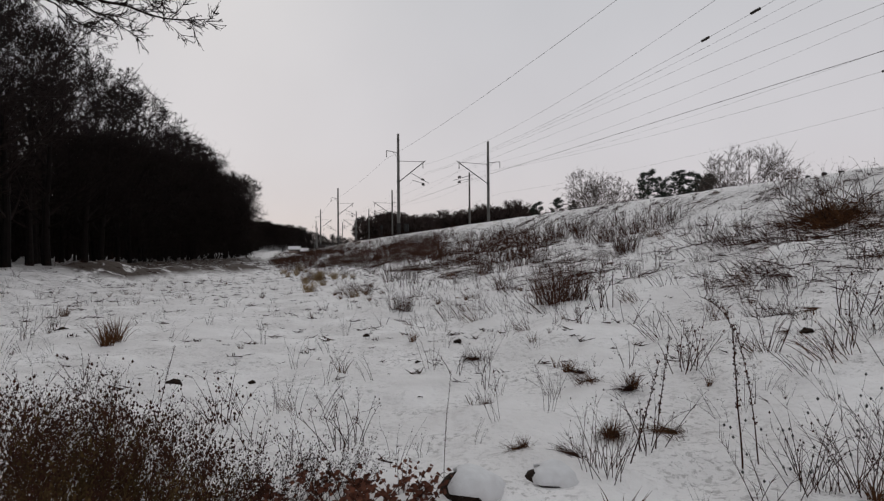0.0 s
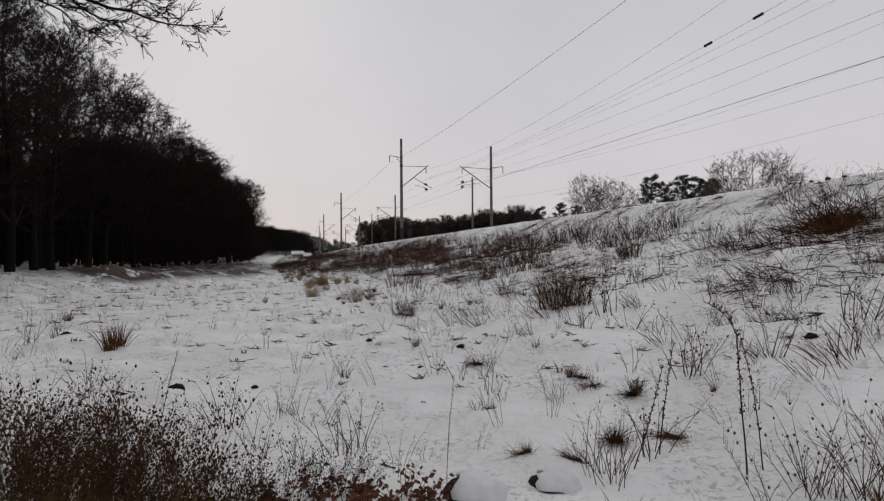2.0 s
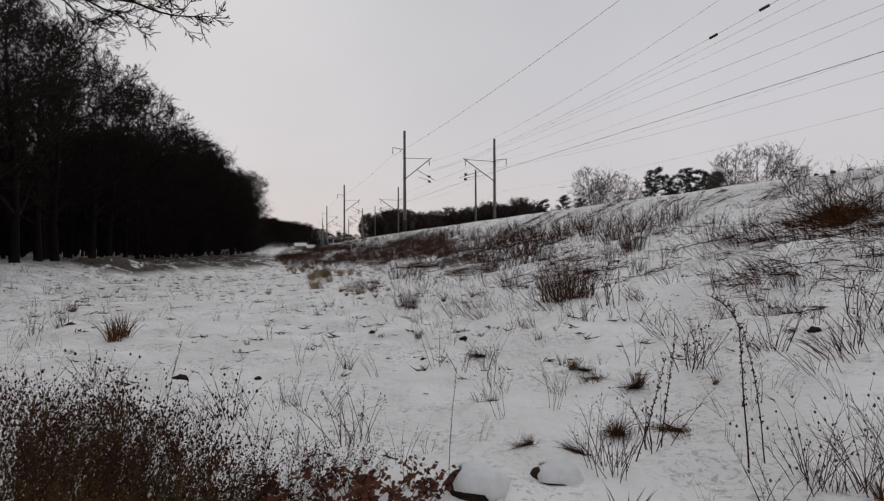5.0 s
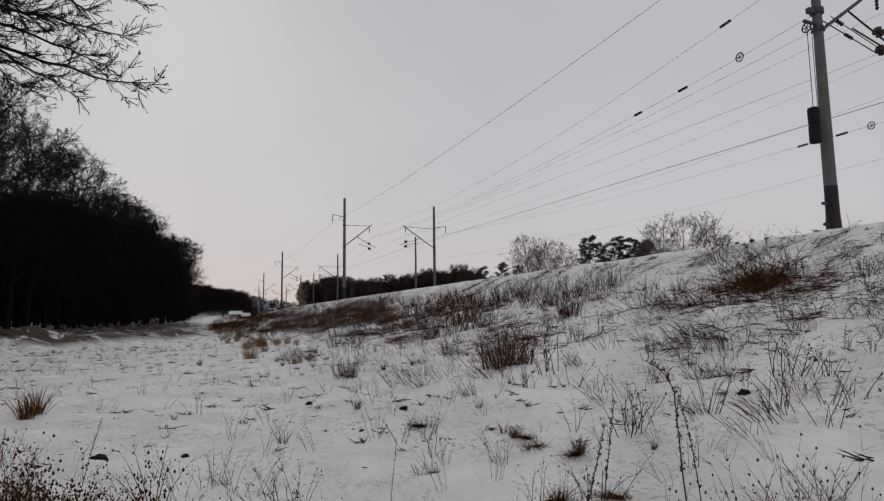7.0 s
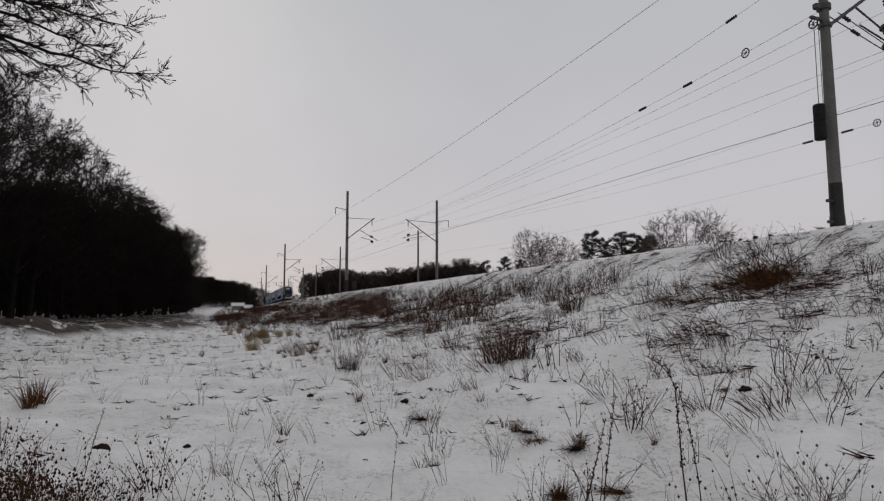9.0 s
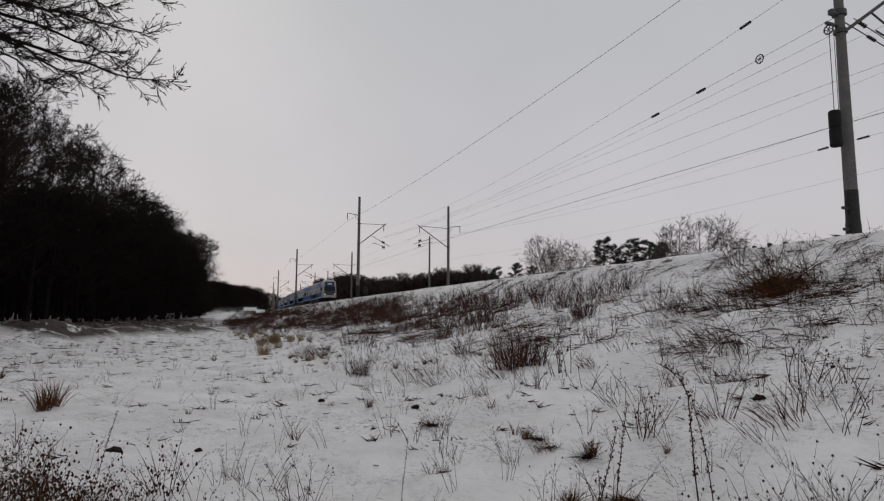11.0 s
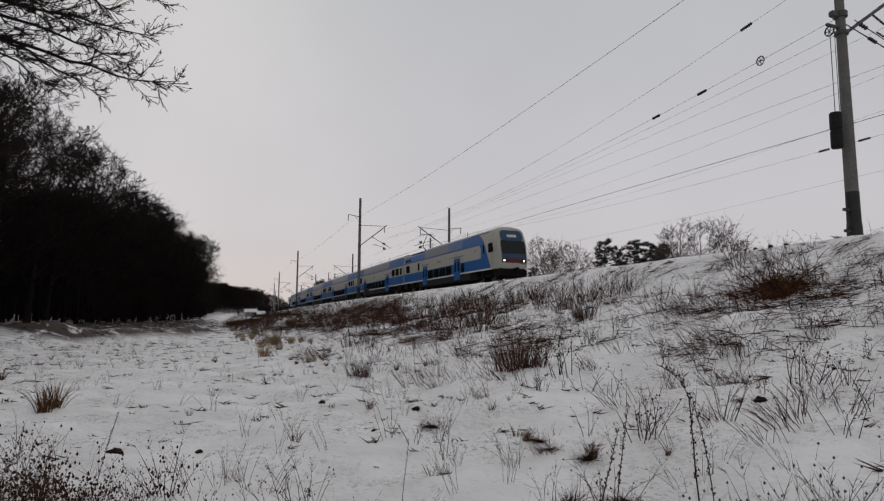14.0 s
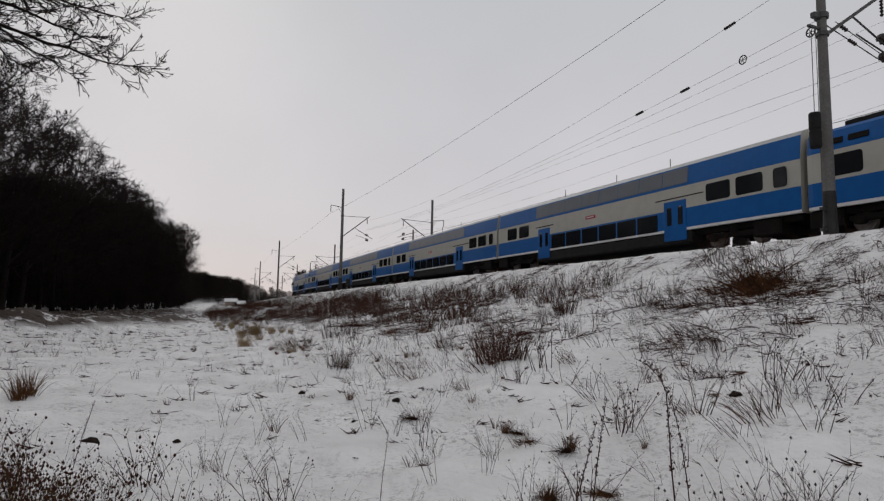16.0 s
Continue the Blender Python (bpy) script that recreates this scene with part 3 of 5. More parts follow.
def bogie_parts(car, x):
    b = Geo()
    for sy in (-1, 1):
        b.box(x - 1.7, x + 1.7, sy * 1.02 - 0.09, sy * 1.02 + 0.09, 0.42, 0.68, 0, 0.04)
        for ax in (-1.25, 1.25):
            b.box(x + ax - 0.2, x + ax + 0.2, sy * 1.05 - 0.12, sy * 1.05 + 0.12, 0.3, 0.62, 0, 0.04)
        b.tube([(x, sy * 1.0, 0.5), (x, sy * 1.0, 1.0)], 0.26, 10)
    b.box(x - 0.3, x + 0.3, -1.0, 1.0, 0.45, 0.75, 0, 0.04)
    bogie = part("bogie", b, UNDER, car)
    for ax in (-1.25, 1.25):
        for sy in (-0.76, 0.76):
            w = Geo()
            w.tube([(x + ax, sy - 0.07, 0.46), (x + ax, sy - 0.03, 0.46), (x + ax, sy - 0.03, 0.46), (x + ax, sy + 0.07, 0.46)] if sy > 0 else
                   [(x + ax, sy - 0.07, 0.46), (x + ax, sy + 0.03, 0.46), (x + ax, sy + 0.03, 0.46), (x + ax, sy + 0.07, 0.46)], [0.455, 0.455, 0.48, 0.48] if sy < 0 else [0.48, 0.48, 0.455, 0.455], 20)
            part("wheel", w, RAILSTEEL, bogie)


def door(car, x, side, w=1.3):
    d = part("door", side_panel(x - w / 2, x + w / 2, 0.55, 2.62, side, 0.035, rnd=0.05), BLUE, car, "blue double door")
    for k in (-0.25, 0.25):
        part("door_window", side_panel(x + k * w - 0.17, x + k * w + 0.17, 1.35, 2.3, side, 0.05, rnd=0.06), GLASS, d)


def rail_car(kind):
    """kind: mid, front (cab at +x, pantograph at the rear) or rear (cab at -x)."""
    label = {"front": "double-deck cab car in blue and cream livery with raised pantograph", "mid": "double-deck carriage in blue and cream with grey window band",
             "rear": "double-deck trailing cab car in blue and cream livery"}[kind]
    car = thing("train_car", label, "train car", group="cars of the train")
    nose = kind != "mid"
    part("body", shell(nose), None, car)
    for sd in (-1, 1):
        # upper deck band of tinted panes
        b0, b1, count = (-5.5, 5.2, 6) if nose else (-7.45, 6.9, 8)
        for i in range(count):
            x, w = b0 + (b1 - b0) * i / count, (b1 - b0) / count - 0.03
            part("upper_window", side_panel(x, x + w, 3.44, 4.27, sd, 0.02, 0.09, 0.012, 0.03), BANDGLASS if x < 1.2 or not nose else BANDBLUE, car)
        # lower deck panes
        l0, l1, n = (-4.4, 2.5, 4) if nose else (-5.44, 4.85, 6)
        for i in range(n):
            x = l0 + (l1 - l0) * i / n
            part("lower_window", side_panel(x, x + (l1 - l0) / n - 0.12, 1.14, 2.06, sd, 0.02, rnd=0.06), GLASS, car)
        part("name_plate", side_panel(-1.6, -0.6, 2.62, 2.82, sd, 0.02, rnd=0.02), REDPAINT, car, "small red plate with unreadable writing")
        part("plate_mark", side_panel(-1.5, -0.75, 2.69, 2.75, sd, 0.028, rnd=0.01), SIGN, car)
        for x0, x1 in (((-6.3, -4.2), (2.4, 5.4)) if nose else ((-7.4, -5.2), (4.6, 7.9))):
            part("drip_rail", side_panel(x0, x1, 2.74, 2.79, sd, 0.035, rnd=0.01), SKIRT, car)
        door(car, -5.28 if nose else -6.36, sd, 1.45)
        door(car, 3.85 if nose else 6.0, sd, 1.55)
        if kind == "mid":
            for a, w in ((-10.8, 1.4), (-9.06, 1.38), (8.78, 1.45), (10.54, 1.45), (12.12, 0.66)):
                part("window", side_panel(a - w / 2, a + w / 2, 2.26, 3.12, sd, 0.02, rnd=0.12), GLASS, car)
        else:
            part("window", side_panel(-12.1, -10.75, 2.26, 3.12, sd, 0.02, rnd=0.12), GLASS, car)
            part("window", side_panel(-7.8, -7.25, 2.26, 3.12, sd, 0.02, rnd=0.1), GLASS, car)
            part("window", side_panel(4.85, 5.6, 1.2, 2.05, sd, 0.02, rnd=0.07), GLASS, car)
            part("cab_window", side_panel(10.85, 11.75, 2.5, 3.32, sd, 0.02, rnd=0.1), GLASS, car)
            part("cab_seam", side_panel(11.60, 11.635, 1.2, 3.4, sd, 0.015, rnd=0.01), SKIRT, car)
            part("roof_rail", side_panel(7.2, 11.0, 4.28, 4.34, sd, 0.03, 0.0, 0.10, 0.015), UNDER, car)
            part("number_plate_mark", side_panel(8.05, 8.25, 2.85, 2.97, sd, 0.015, rnd=0.02), SKIRT, car)
            part("cab_vent", side_panel(10.9, 11.3, 3.5, 3.62, sd, 0.02, 0.02, 0.01, 0.02), SILVER, car)
            part("cab_side_slot", side_panel(9.78, 10.02, 2.5, 3.3, sd, 0.02, rnd=0.05), GLASS, car)
            part("mirror", side_panel(11.62, 11.84, 2.55, 2.9, sd, 0.22, rnd=0.04), UNDER, car)
            for x in (-12.3, -11.3):
                part("vent_grille", side_panel(x, x + 0.8, 3.56, 3.8, sd, 0.02, 0.045, rnd=0.03), UNDER, car)
    g = Geo()
    g.box(-7.4, 7.0, -1.38, 1.38, 0.34, 1.03, 0, 0.1)
    part("lower_deck_skirt", g, SKIRT, car, "grey lower body between the bogies")
    g = Geo()
    g.box(-13.0, 11.5 if nose else 13.0, -1.412, 1.412, 1.045, 1.105, 0)
    part("white_stripe", g, WHITE, car)
    for x0, x1 in ((-12.9, -7.5), (6.5, 11.5 if nose else 12.9)):
        g = Geo()
        g.box(x0, x1, -1.1, 1.1, 0.75, 1.03, 0, 0.05)
        part("underframe", g, UNDER, car)
    for x in (-12.4, 11.3 if not nose else 7.6):
        g = Geo()
        g.box(x - 0.7, x + 0.7, -1.3, 1.3, 0.25, 1.0, 0, 0.06)
        part("equipment_box", g, UNDER, car)
    for x in (-9.9, 9.4):
        bogie_parts(car, x)
    for x in (-4.5, 0.8, 5.2):
        g = Geo()
        g.tube([(x, -0.9, 4.6), (x, -0.9, 5.05)], 0.02, 5)
        part("roof_aerial", g, UNDER, car)
    g = Geo()
    g.box(-HALF - 0.32, -HALF + 0.02, -0.95, 0.95, 1.1, 3.9, 0, 0.1)
    if not nose:
        g.box(HALF - 0.02, HALF + 0.32, -0.95, 0.95, 1.1, 3.9, 0, 0.1)
    part("gangway_bellows", g, UNDER, car)
    if nose:
        cab_parts(car)
        pantograph(car)
    return car


def cab_parts(car):
    """The raked, rounded cab: sections that shrink and round off towards the windscreen."""
    prof = [(1.34, 1.02), (1.40, 1.08), (1.41, 1.16), (1.41, 2.12), (1.41, 3.26), (1.40, 3.44), (1.33, 4.08), (1.295, 4.34), (1.17, 4.52), (0.8, 4.66), (0.0, 4.74)]
    front = lambda z: 12.95 - 0.055 * (z - 1.6) ** 2 - 0.17 * max(0, z - 2.5) - 0.35 * max(0, z - 3.9) ** 2
    g = Geo()
    rings = []
    for u, w in ((0, 1.0), (0.35, 1.0), (0.62, 0.995), (0.8, 0.975), (0.92, 0.93), (1.0, 0.84)):
        ring = []
        for a, b in prof + [(-a, b) for a, b in reversed(prof[:-1])]:
            zz = 1.02 + (b - 1.02) * (1 - 0.03 * u ** 4)
            ring.append((11.6 + (front(zz) - 11.6) * u, a * w, zz))
        rings.append(ring)
    g.loft(rings, 0, True)
    part("cab", g, CREAM, car, "rounded cream cab", smooth=False)

    def on_front(y0, y1, z0, z1, th, r=0.1, m=0):
        g = Geo()
        rg = []
        zs = np.linspace(z0, z1, 6)
        for d in (0, th):
            pts = []
            for z in zs:
                pts.append((z, y1 - (r if z in (zs[0], zs[-1]) else 0)))
            for z in zs[::-1]:
                pts.append((z, y0 + (r if z in (zs[0], zs[-1]) else 0)))
            rg.append([(front(z) - 0.0 + d, y, z) for z, y in pts])
        g.loft(rg, m)
        return g
    part("destination_panel", on_front(-1.02, 1.02, 3.42, 4.34, 0.03, 0.2), PANEL, car, "blue panel above the windscreen")
    part("destination_sign", on_front(-0.45, 0.45, 3.72, 3.95, 0.045, 0.03), SIGN, car, "pale unlit destination sign")
    part("windscreen", on_front(-1.12, 1.12, 2.28, 3.40, 0.035, 0.04), GLASS, car, "large dark windscreen")
    part("nose_panel", on_front(-1.12, 1.12, 1.86, 2.26, 0.03, 0.03), PANEL, car, "blue panel under the windscreen")
    part("red_band", on_front(-1.1, 1.1, 1.52, 1.84, 0.03, 0.05), DARKRED, car, "dark red band between the headlights")
    for y in (-0.93, 0.93):
        h = part("headlight_housing", on_front(y - 0.2, y + 0.2, 1.54, 1.84, 0.06, 0.04), UNDER, car)
        g = Geo()
        g.tube([(front(1.68) + 0.03, y, 1.68), (front(1.68) + 0.075, y, 1.68)], [0.075, 0.065], 14)
        part("lamp", g, LAMP, h, "lit white headlamp")
    for k in (-1, 1):
        g = Geo()
        g.tube([(front(2.36) + 0.05, k * 0.25, 2.36), (front(3.0) + 0.06, k * 0.75, 3.0)], 0.009, 5)
        part("wiper", g, UNDER, car)
    g = Geo()
    g.box(11.6, 13.05, -1.25, 1.25, 0.25, 1.03, 0, 0.15)
    part("snow_plough", g, UNDER, car, "black apron and snow plough")
    g = Geo()
    g.tube([(12.9, 0, 0.95), (13.6, 0, 0.95)], [0.12, 0.16], 10)
    part("coupler", g, UNDER, car)


def pantograph(car):
    x, z0, zt = -9.3, 4.42, 6.62
    g = Geo()
    g.box(-11.8, -7.0, -0.8, 0.8, 4.3, 4.56, 0, 0.04)
    part("roof_equipment", g, SKIRT, car)
    g = Geo()
    for y in (-0.5, 0.5):
        g.tube([(x - 0.7, y, z0 + 0.2), (x + 0.9, y, z0 + 0.2)], 0.035, 6)
        g.tube([(x - 0.6, y, z0), (x - 0.6, y, z0 + 0.22)], 0.06, 8)
        g.tube([(x + 0.8, y, z0), (x + 0.8, y, z0 + 0.22)], 0.06, 8)
    p = part("pantograph", g, UNDER, car, "raised single-arm pantograph")
    g = Geo()
    knee = (x - 0.95, 0, z0 + 1.05)
    g.tube([(x + 0.5, 0.0, z0 + 0.25), knee], [0.06, 0.05], 8)
    g.tube([(x + 0.2, 0.25, z0 + 0.25), (x - 1.05, 0.1, z0 + 0.98)], 0.02, 6)
    part("lower_arm", g, UNDER, p)
    g = Geo()
    g.tube([knee, (x + 0.6, 0, zt - 0.1)], [0.045, 0.03], 8)
    part("upper_arm", g, UNDER, p)
    g = Geo()
    for k in (-0.25, 0.25):
        g.tube([(x + 0.6 + k, -0.95, zt - 0.2), (x + 0.6 + k, -0.65, zt), (x + 0.6 + k, 0.65, zt), (x + 0.6 + k, 0.95, zt - 0.2)], 0.025, 6)
    g.tube([(x + 0.35, -0.4, zt - 0.05), (x + 0.85, -0.4, zt - 0.05)], 0.02, 5)
    g.tube([(x + 0.35, 0.4, zt - 0.05), (x + 0.85, 0.4, zt - 0.05)], 0.02, 5)
    part("collector_head", g, UNDER, p)


front_car = rail_car("front")
mid_car = rail_car("mid")
CARS = [front_car, mid_car] + [copy_thing(mid_car, Matrix()) for _ in range(3)] + [rail_car("rear")]
NOSE_S, SPEED, PITCH = -28.8, 27.64, 26.4

# ---------------------------------------------------------------- bare trees
def spike(g, a, b, r, m=0):
    """A three-sided tapering twig that ends in a point."""
    d = b - a
    u = d.cross(Vector((0.31, 0.2, 0.93))).normalized() * r
    w = d.normalized().cross(u)
    k = len(g.v)
    g.v += [tuple(a + u), tuple(a - u * 0.5 + w * 0.87), tuple(a - u * 0.5 - w * 0.87), tuple(b)]
    g.f += [(k, k + 1, k + 3), (k + 1, k + 2, k + 3), (k + 2, k, k + 3)]
    g.m += [m, m, m]


def bent_path(rng, a, d, length, n, wander, lift):
    pts, p, d = [a.copy()], a.copy(), d.normalized()
    for _ in range(n):
        d = (d + Vector((rng.uniform(-1, 1), rng.uniform(-1, 1), rng.uniform(-1, 1))) * wander + Vector((0, 0, lift))).normalized()
        p = p + d * (length / n)
        pts.append(p.copy())
    return pts


def side_way(rng, d, spread):
    """A direction that leaves d by about spread radians."""
    d = d.normalized()
    u = d.orthogonal().normalized()
    u.rotate(Matrix.Rotation(rng.uniform(0, 2 * math.pi), 3, d))
    return d * math.cos(spread) + u * math.sin(spread)


def grow(rng, twigs, pts, r, level, spec):
    """Branches along the limb pts. spec per level: (count, length share, spread, wander, lift)."""
    count, share, spread, wander, lift = spec[level]
    length = sum((b - a).length for a, b in zip(pts, pts[1:]))
    last = level == len(spec) - 1
    for i in range(count):
        u = 0.22 + 0.78 * (i + rng.random()) / count
        k = min(int(u * (len(pts) - 1)), len(pts) - 2)
        a = pts[k].lerp(pts[k + 1], u * (len(pts) - 1) - k)
        d = side_way(rng, pts[k + 1] - pts[k], spread * rng.uniform(0.7, 1.25))
        ln = length * share * rng.uniform(0.55, 1.15) * (1.15 - 0.55 * u)
        rr = r * (1 - 0.7 * u) * 0.55
        if last:
            b = a + (d + Vector((0, 0, lift))).normalized() * ln
            if outside(b):
                continue
            spike(twigs, a, b, max(rr, spec_min[0]))
            continue
        sub = bent_path(rng, a, d, ln, 3, wander, lift)
        if outside(sub[2]):
            sub = bent_path(rng, a, d, ln * 0.5, 3, wander, lift)
            if outside(sub[1]):
                continue
        twigs.tube(sub, [rr, rr * 0.8, rr * 0.55, rr * 0.25], 3, caps=False)
        grow(rng, twigs, sub, rr, level + 1, spec)


spec_min = [0.008]
ENVELOPE = [None]


def outside(p):
    """Whether a point lies beyond the lumpy rounded crown (height, radius, seed) that the tree keeps to."""
    if ENVELOPE[0] is None:
        return False
    h, rad, k = ENVELOPE[0]
    u = (p.z / h - 0.52) / 0.48
    if u > 1:
        return True
    lump = 1 + 0.35 * noise.noise((p.x * 0.33 + k * 7.1, p.y * 0.33, p.z * 0.28))
    return math.hypot(p.x, p.y) > rad * lump * math.sqrt(max(0.0, 1 - abs(max(u, -0.85)) ** 3))


def bare_tree_meshes(seed, height, spread, spec, limbs, r0, first=0.2, mats=(None, None), stems=1, lean=0.02):
    """Trunk mesh and branch mesh of one leafless tree."""
    rng = random.Random(seed)
    trunk, twigs = Geo(), Geo()
    for st in range(stems):
        base = Vector((rng.uniform(-0.4, 0.4), rng.uniform(-0.4, 0.4), -0.3)) if stems > 1 else Vector((0, 0, -0.3))
        d = Vector((rng.uniform(-1, 1) * (lean if stems == 1 else 0.35), rng.uniform(-1, 1) * (lean if stems == 1 else 0.35), 1))
        h = height * (1 if stems == 1 else rng.uniform(0.7, 1))
        pts = bent_path(rng, base, d, h * 0.93, 9, 0.07, 0.05)
        radii = [r0 * 1.25, r0] + [r0 * (1 - 0.115 * k) for k in range(1, 9)]
        trunk.tube(pts, radii, 9)
        for i in range(limbs):
            u = first + (1 - first) * (i + rng.random()) / limbs
            k = min(int(u * 9), 8)
            a = pts[k].lerp(pts[k + 1], u * 9 - k)
            ang = rng.uniform(0, 2 * math.pi)
            rise = 0.25 + 1.2 * u + rng.uniform(-0.2, 0.3)
            dd = Vector((math.cos(ang), math.sin(ang), rise)).normalized()
            ln = spread * rng.uniform(0.6, 1.1) * (1.0 - 0.6 * abs(u - 0.45))
            limb = bent_path(rng, a, dd, ln, 5, 0.16, 0.06)
            if outside(limb[4]):
                limb = bent_path(rng, a, dd, ln * 0.55, 5, 0.16, 0.06)
            rr = r0 * (0.5 - 0.33 * u)
            twigs.tube(limb, [rr, rr * 0.85, rr * 0.7, rr * 0.5, rr * 0.33, rr * 0.15], 5, caps=False)
            grow(rng, twigs, limb, rr, 0, spec)
    return trunk.mesh("trunk", mats[0]), twigs.mesh("crown", mats[1])


RICH = [(6, 0.58, 0.75, 0.2, 0.06), (5, 0.58, 0.7, 0.2, 0.04), (6, 0.62, 0.6, 0.2, 0.05)]
DENSE = [(7, 0.55, 0.8, 0.22, 0.05), (6, 0.55, 0.75, 0.22, 0.03), (9, 0.6, 0.7, 0.2, 0.03)]
THICK = [(10, 0.62, 0.9, 0.22, 0.03), (20, 0.5, 1.0, 0.2, 0.02)]


def wood_tree(seed, height, radius, spec, limbs, r0, thin, mats=None, stems=1):
    spec_min[0], ENVELOPE[0] = thin, (height, radius, seed)
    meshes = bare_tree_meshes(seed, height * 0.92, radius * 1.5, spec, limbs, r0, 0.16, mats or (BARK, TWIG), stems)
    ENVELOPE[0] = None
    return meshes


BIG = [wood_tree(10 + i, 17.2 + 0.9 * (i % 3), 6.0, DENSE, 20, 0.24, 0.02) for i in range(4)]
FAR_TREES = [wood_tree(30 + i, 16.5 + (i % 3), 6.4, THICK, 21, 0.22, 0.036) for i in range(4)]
spec_min[0] = 0.034
LIGHT = [(5, 0.6, 0.8, 0.2, 0.05), (6, 0.75, 0.75, 0.2, 0.05)]
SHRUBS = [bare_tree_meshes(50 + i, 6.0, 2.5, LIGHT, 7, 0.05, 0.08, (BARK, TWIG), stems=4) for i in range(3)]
spec_min[0] = 0.019
PALE = [wood_tree(70 + i, 11.5, 5.6, RICH, 11, 0.16, 0.021, (PALETWIG, PALETWIG), 3) for i in range(2)]
HEDGE = [wood_tree(80 + i, 12.0, 5.0, THICK, 12, 0.14, 0.045, (HEDGETWIG, HEDGETWIG), 2) for i in range(3)]


def plant(meshes, name, label, category, x, y, scale, turn, group, sink=0.0):
    t = thing(name, label, category, pose(x, y, ground_z(x, y) - sink, 0, 0, turn), group)
    t.scale = (scale, scale, scale)
    part("trunk", meshes[0], None, t)
    part("crown", meshes[1], None, t)
    return t


def place(s, off):
    p = track(s, off)
    return p.x, p.y


rng = random.Random(5)
FOREST = "leafless trees of the wood"
for s in range(-24, 130, 5):
    for row in range(3 if s < 35 else 2):
        e = forest_edge(s)
        x, y = place(s + rng.uniform(-2, 2), e - 3.0 - 5.5 * row + rng.uniform(-1.8, 1.8))
        if y < 12 or x > -14:
            continue
        near = math.hypot(x, y) < 75 and row < 2
        me = rng.choice(BIG if near else FAR_TREES)
        plant(me, "tree", "tall leafless dark tree at the edge of a dense wood" if row == 0 else "tall leafless dark tree inside a dense wood", "tree", x, y,
              rng.uniform(0.96, 1.1) * (1.1 if s < 45 else 1.0 if s < 90 else 1.05), rng.uniform(0, 360), FOREST)
for s in range(130, 560, 11):
    for row in range(2):
        x, y = place(s + rng.uniform(-3, 3), forest_edge(s) - 3.5 - 8.0 * row + rng.uniform(-2, 2))
        plant(rng.choice(FAR_TREES), "tree", "leafless dark tree of the distant wood", "tree", x, y, rng.uniform(1.0, 1.15) * (1.06 if s < 230 else 0.86), rng.uniform(0, 360), FOREST)
for s in range(58, 330, 4):
    x, y = place(s + rng.uniform(-2, 2), forest_edge(s) - 0.5 + rng.uniform(-2.0, 0.8))
    plant(rng.choice(SHRUBS), "shrub", "dark leafless shrub at the foot of the wood", "shrub", x, y, rng.uniform(0.5, 1.5), rng.uniform(0, 360), "undergrowth of the wood")
for i in range(12):
    s = rng.uniform(-20, 130)
    x, y = place(s, forest_edge(s) - rng.uniform(5, 30))
    plant(rng.choice(SHRUBS), "shrub", "dark leafless shrub deep in the wood", "shrub", x, y, rng.uniform(1.0, 1.6), rng.uniform(0, 360), "undergrowth of the wood")

for i in range(40):
    az, d = -17.0 + 8.8 * (i + rng.random()) / 40, rng.uniform(500, 620)
    plant(rng.choice(FAR_TREES), "tree", "leafless dark tree of the distant wood", "tree", d * math.sin(radians(az)), d * math.cos(radians(az)), rng.uniform(0.85, 1.15) * (1.1 - 0.55 * i / 40), rng.uniform(0, 360), FOREST)

for i in range(26):
    az, d = -17.0 + 5.0 * (i + rng.random()) / 26, rng.uniform(380, 470)
    plant(rng.choice(FAR_TREES), "tree", "leafless dark tree of the distant wood", "tree", d * math.sin(radians(az)), d * math.cos(radians(az)), rng.uniform(0.95, 1.15) * (1.0 - 0.35 * i / 26), rng.uniform(0, 360), FOREST)
for i in range(70):
    az, d = -17.0 + 8.4 * (i + rng.random()) / 70, rng.uniform(370, 480)
    plant(rng.choice(SHRUBS), "shrub", "dark leafless shrub at the foot of the distant wood", "shrub", d * math.sin(radians(az)), d * math.cos(radians(az)), rng.uniform(1.3, 2.0) * (1.0 - 0.45 * i / 70), rng.uniform(0, 360), "undergrowth of the wood")

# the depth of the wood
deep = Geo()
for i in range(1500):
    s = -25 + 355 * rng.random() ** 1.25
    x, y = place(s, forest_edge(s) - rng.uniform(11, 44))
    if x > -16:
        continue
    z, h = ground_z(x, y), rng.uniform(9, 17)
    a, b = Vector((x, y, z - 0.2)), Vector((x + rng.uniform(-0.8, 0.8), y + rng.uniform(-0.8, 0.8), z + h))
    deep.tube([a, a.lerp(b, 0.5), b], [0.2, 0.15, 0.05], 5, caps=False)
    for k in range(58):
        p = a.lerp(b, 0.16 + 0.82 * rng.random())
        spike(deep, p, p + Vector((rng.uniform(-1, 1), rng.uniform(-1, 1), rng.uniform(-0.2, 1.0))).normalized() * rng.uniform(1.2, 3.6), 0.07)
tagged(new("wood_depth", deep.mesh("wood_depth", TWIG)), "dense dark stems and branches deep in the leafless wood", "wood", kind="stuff")

